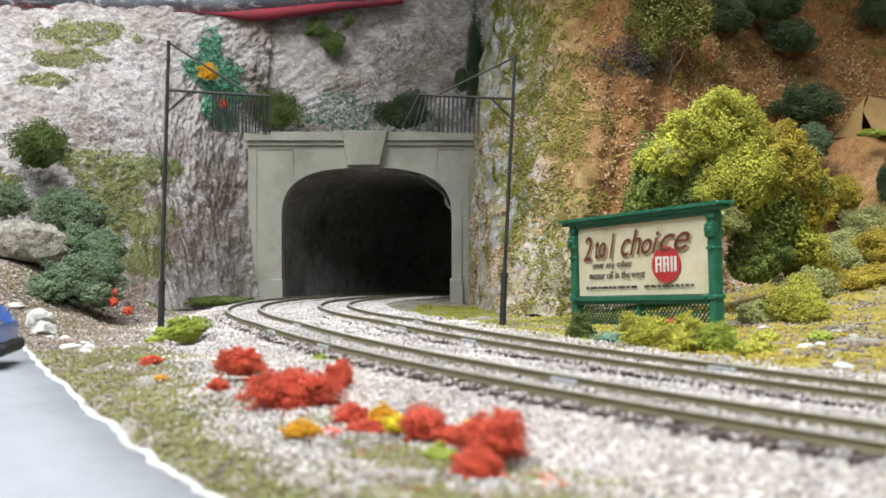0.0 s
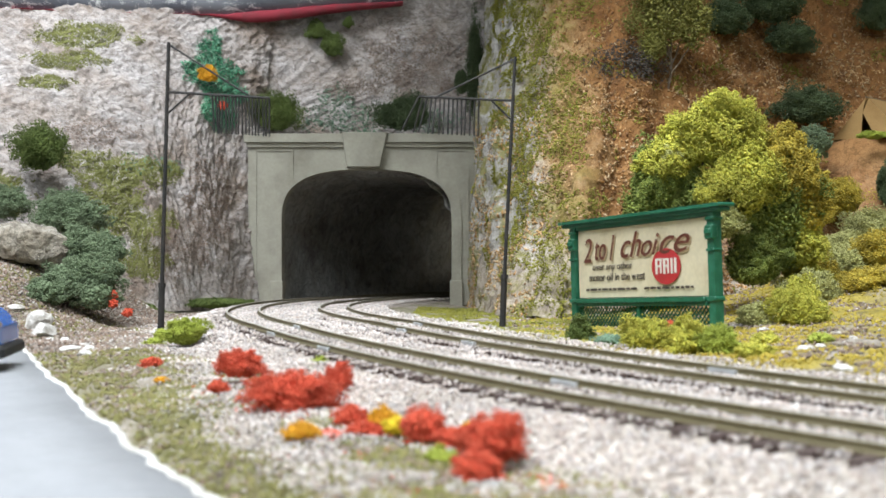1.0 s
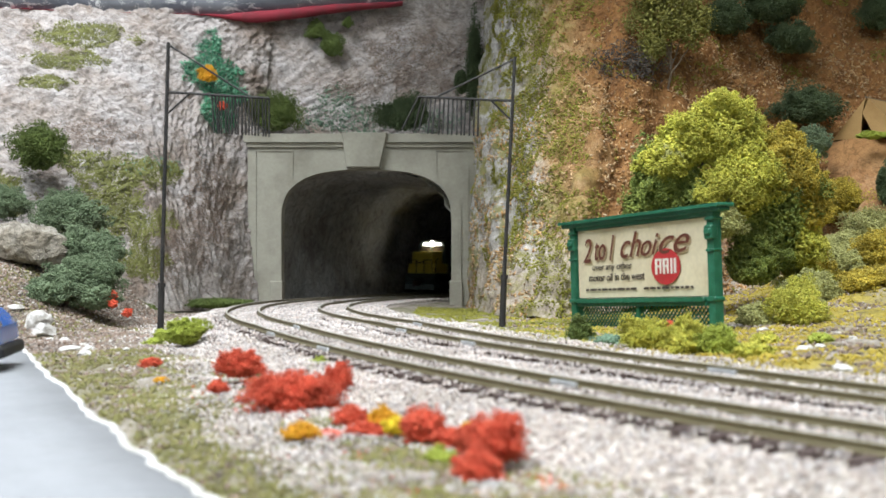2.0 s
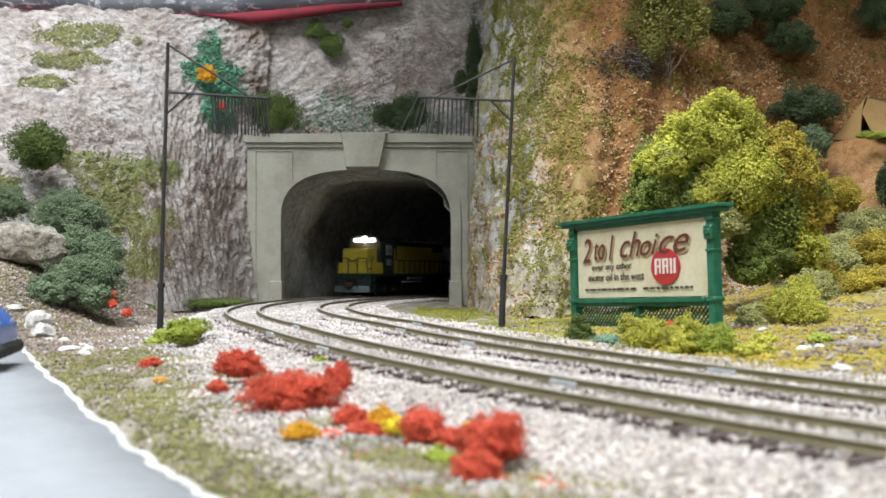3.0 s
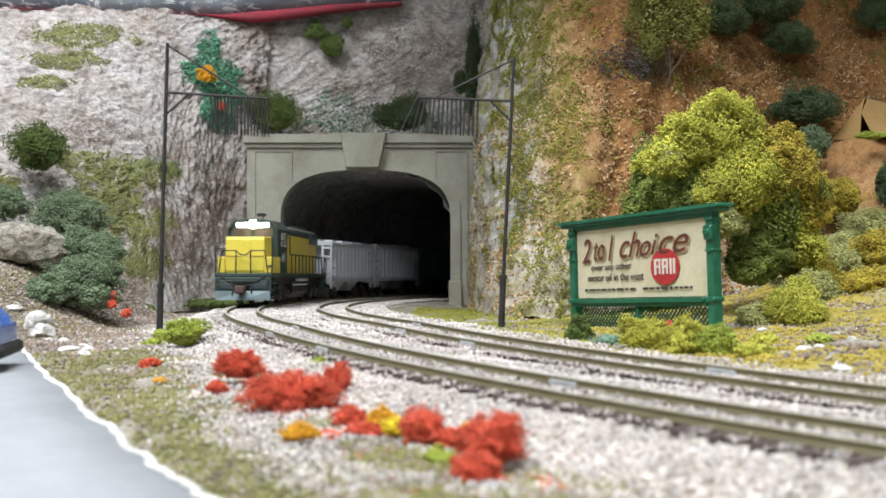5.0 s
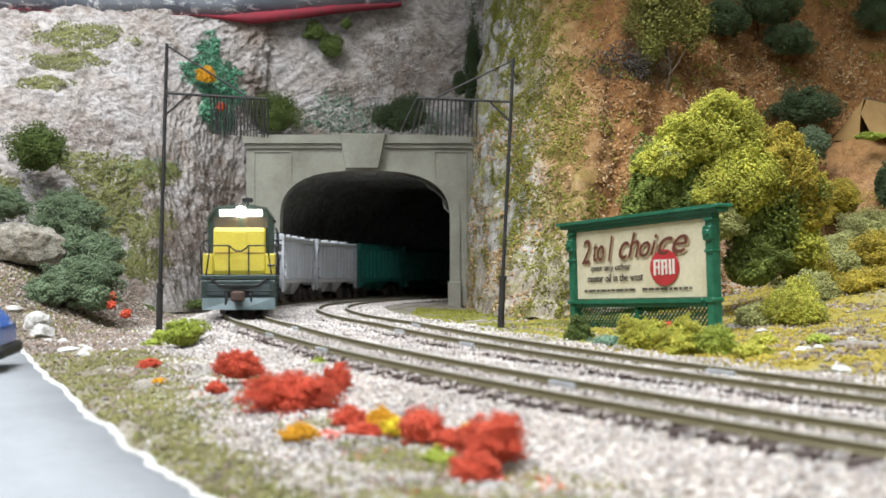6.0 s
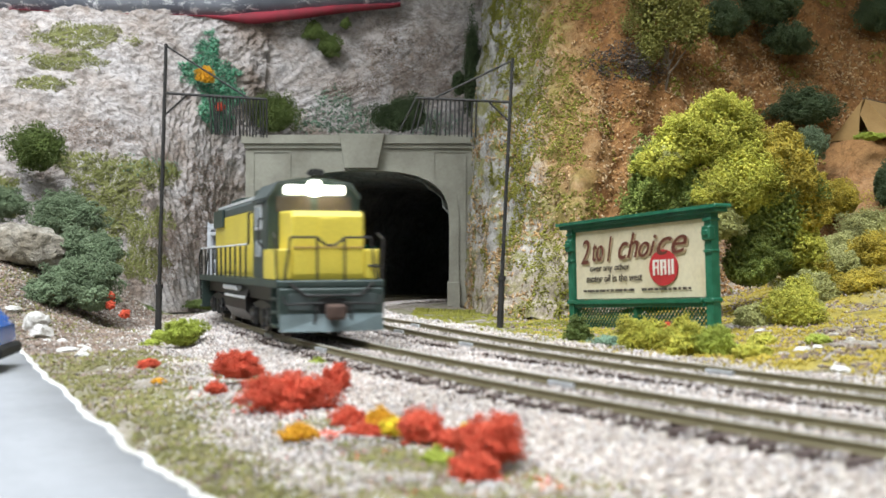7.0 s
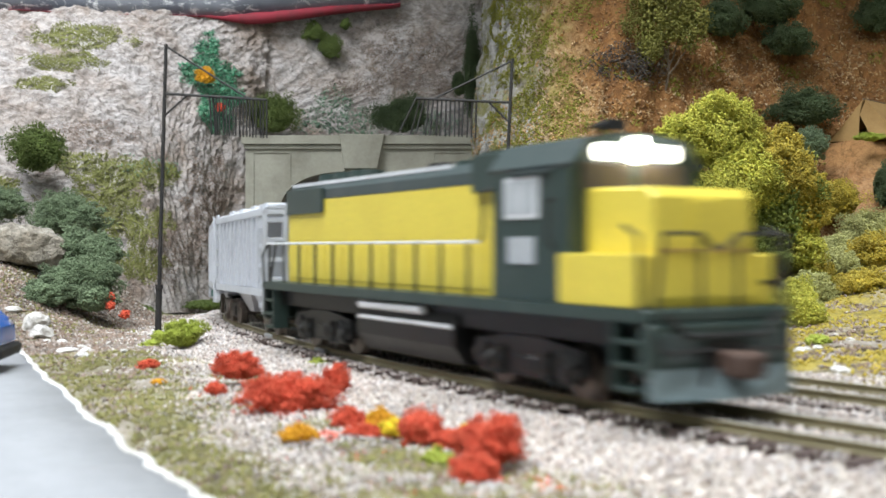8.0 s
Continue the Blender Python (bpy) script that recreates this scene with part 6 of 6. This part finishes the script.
def tent():
    t = base("tent", put(293, 768, 104, 0, 0, -44), "tan canvas ridge tent with an open dark doorway", "tent")
    w, d, h = 24.0, 22.0, 27.0

    def sheet(pts):
        a, b, c, e = [Vector(p) for p in pts]
        nrm = (b - a).cross(c - a).normalized() * 0.6
        s = Shape()
        return s.add([a, b, c, e, a + nrm, b + nrm, c + nrm, e + nrm], [[0, 1, 2, 3], [7, 6, 5, 4], [0, 4, 5, 1], [1, 5, 6, 2], [2, 6, 7, 3], [3, 7, 4, 0]])
    part("roof_sheet", sheet([(-w, -d, 0), (-w, d, 0), (0, d, h), (0, -d, h)]), CANVAS, t)
    part("roof_sheet", sheet([(w, d, 0), (w, -d, 0), (0, -d, h), (0, d, h)]), CANVAS, t)
    part("front_flap", sheet([(-w, -d + 0.5, 0), (-4, -d + 0.5, 0), (-3, -d + 0.5, h * 0.62), (-1, -d + 0.5, h - 0.8)]), CANVAS, t, "closed brown canvas flap")
    part("front_flap", sheet([(6, -d - 1, 0), (w, -d + 0.5, 0), (1.0, -d + 0.5, h - 0.8), (-3, -d + 0.4, h * 0.62)]), CANVAS, t, "folded back canvas flap")
    # back sheet is near black to put the tent's inner shade into the colour
    part("back_sheet", sheet([(-w + 1, d - 1, 0), (w - 1, d - 1, 0), (0.5, d - 1, h - 1), (-0.5, d - 1, h - 1)]), CANVAS_SHADE, t)
    part("ridge_pole", Shape().tube((0, -d - 2, h - 0.3), (0, d + 1, h - 0.3), 0.6, 0.6, 8), BARK, t)


tent()
bush(276, 736, 104, 10, 4, 3, "lime", "low lime green tuft before the tent", 0.8)


# ---- car on the road ----
def grown(shape, k):
    shape.v = [(x * k, y * k, z * k) for x, y, z in shape.v]
    return shape


def parked_car():
    k = 1.6
    c = base("car", put(-184.6, 355, -6.9, 0, 0, 9), "glossy blue vintage toy car parked on the road", "car")
    half = [(-29, 5.2), (-28, 10.5), (-20, 12.2), (-13, 13.0), (-7, 18.6), (3, 19.2), (9, 14.2), (20, 13.2), (26, 11.6), (29, 8.6), (29.2, 5.2)]
    part("body", grown(Shape().prism(half, -9.8, 9.8, 1.6), k), CAR_BLUE, c, "glossy blue body shell", smooth=False)
    part("skirt", grown(Shape().box(-28.5, 28.6, -9.2, 9.2, 2.2, 5.3, 0.8), k), TYRE, c)
    for sg in (-1, 1):
        part("bumper", grown(Shape().box(min(sg * 28.4, sg * 30.2), max(sg * 28.4, sg * 30.2), -9.6, 9.6, 2.6, 5.0, 0.7), k), TYRE, c)
        y0, y1 = sorted((sg * 9.8, sg * 9.95))
        part("side_window", grown(Shape().prism([(-11, 13.6), (-6.2, 17.6), (2.2, 18.0), (7.2, 14.0)], y0, y1), k), DARK_GLASS, c)
        for x in (-17.5, 18):
            w = part("wheel", grown(Shape().tube((x, min(sg * 7.6, sg * 9.9), 4.0), (x, max(sg * 7.6, sg * 9.9), 4.0), 4.0, 4.0, 20), k), TYRE, c)
            part("hubcap", grown(Shape().tube((x, min(sg * 9.9, sg * 10.2), 4.0), (x, max(sg * 9.9, sg * 10.2), 4.0), 2.0, 1.6, 16), k), CHROME, w)
        part("fender", grown(Shape().dome((18, sg * 8.0, 4.2), 8.5, 3.2, 6.4), k), CAR_BLUE, c, smooth=True)
        part("fender", grown(Shape().dome((-18, sg * 8.0, 4.2), 8.5, 3.2, 6.2), k), CAR_BLUE, c, smooth=True)
        part("headlamp", grown(Shape().tube((27.4, sg * 6.8, 8.4), (29.0, sg * 6.8, 8.4), 1.3, 1.2, 14), k), DARK_GLASS, c)


parked_car()


# ---- painted fascia above the rock, and the room ----
fx = np.linspace(-560, -37, 90)
fy = np.interp(fx, [-560, -420, -300, -200, -113, -28], [835, 880, 922, 950, 968, 985])
fz = np.interp(fx, [-560, -365, -280, -200, -165, -113, -42, -28], [221, 222, 225.5, 226.5, 224, 231, 243.5, 247]) + 0.8 * np.sin(fx * 0.05)
ft = np.interp(fx, [-560, -365, -205, -185, -165, -113, -42, -28], [0.3, 0.3, 0.5, 3.0, 8.5, 7.0, 2.5, 1.0]) + 0.25 * np.sin(fx * 0.31)
red = np.stack([np.stack([fx, fy + o, fz + k * ft], -1) for k, o in ((0.0, 16), (0.0, 8), (0.4, 7), (1.0, 7), (1.0, 16))], 1)
tagged(part("trim", grid_mesh("red_trim", red, FASCIA_RED)), "dark red painted strip along the fascia edge", "trim", kind="structure")
blue = np.stack([np.stack([fx, fy + o, fz + ft + k], -1) for k, o in ((0.2, 14), (0.2, 9), (12, 7), (40, 9), (90, 18))], 1)
tagged(part("backdrop", grid_mesh("fascia_board", blue, FASCIA)), "dark blue fascia board smeared with white plaster", "fascia", kind="structure")


def slab(name, x0, x1, y0, y1, z0, z1, label):
    s = Shape().box(x0, x1, y0, y1, z0, z1, 1)
    tagged(part(name, s, WALL_PAINT), label, "wall", kind="structure")


# slab added out of view to block the lamps over mountain and recess
slab("shade_shelf", -150, 1200, 588, 2200, 455, 475, "unseen slab added to shade the upper mountain and recess")
slab("wall_north", -2600, 2600, 2300, 2400, -1100, 1500, "plain pale wall of the train room")
slab("wall_south", -2600, 2600, -2100, -2000, -1100, 1500, "plain pale wall of the train room")
slab("wall_west", -2700, -2600, -2100, 2400, -1100, 1500, "plain pale wall of the train room")
slab("wall_east", 2600, 2700, -2100, 2400, -1100, 1500, "plain pale wall of the train room")
slab("ceiling", -2700, 2700, -2100, 2400, 1500, 1560, "plain pale ceiling of the train room")
slab("floor", -2700, 2700, -2100, 2400, -1160, -1100, "plain floor of the train room")
slab("layout_table", -640, 760, 20, 2200, -1100, -60, "plain base carrying the model railway")


motions()
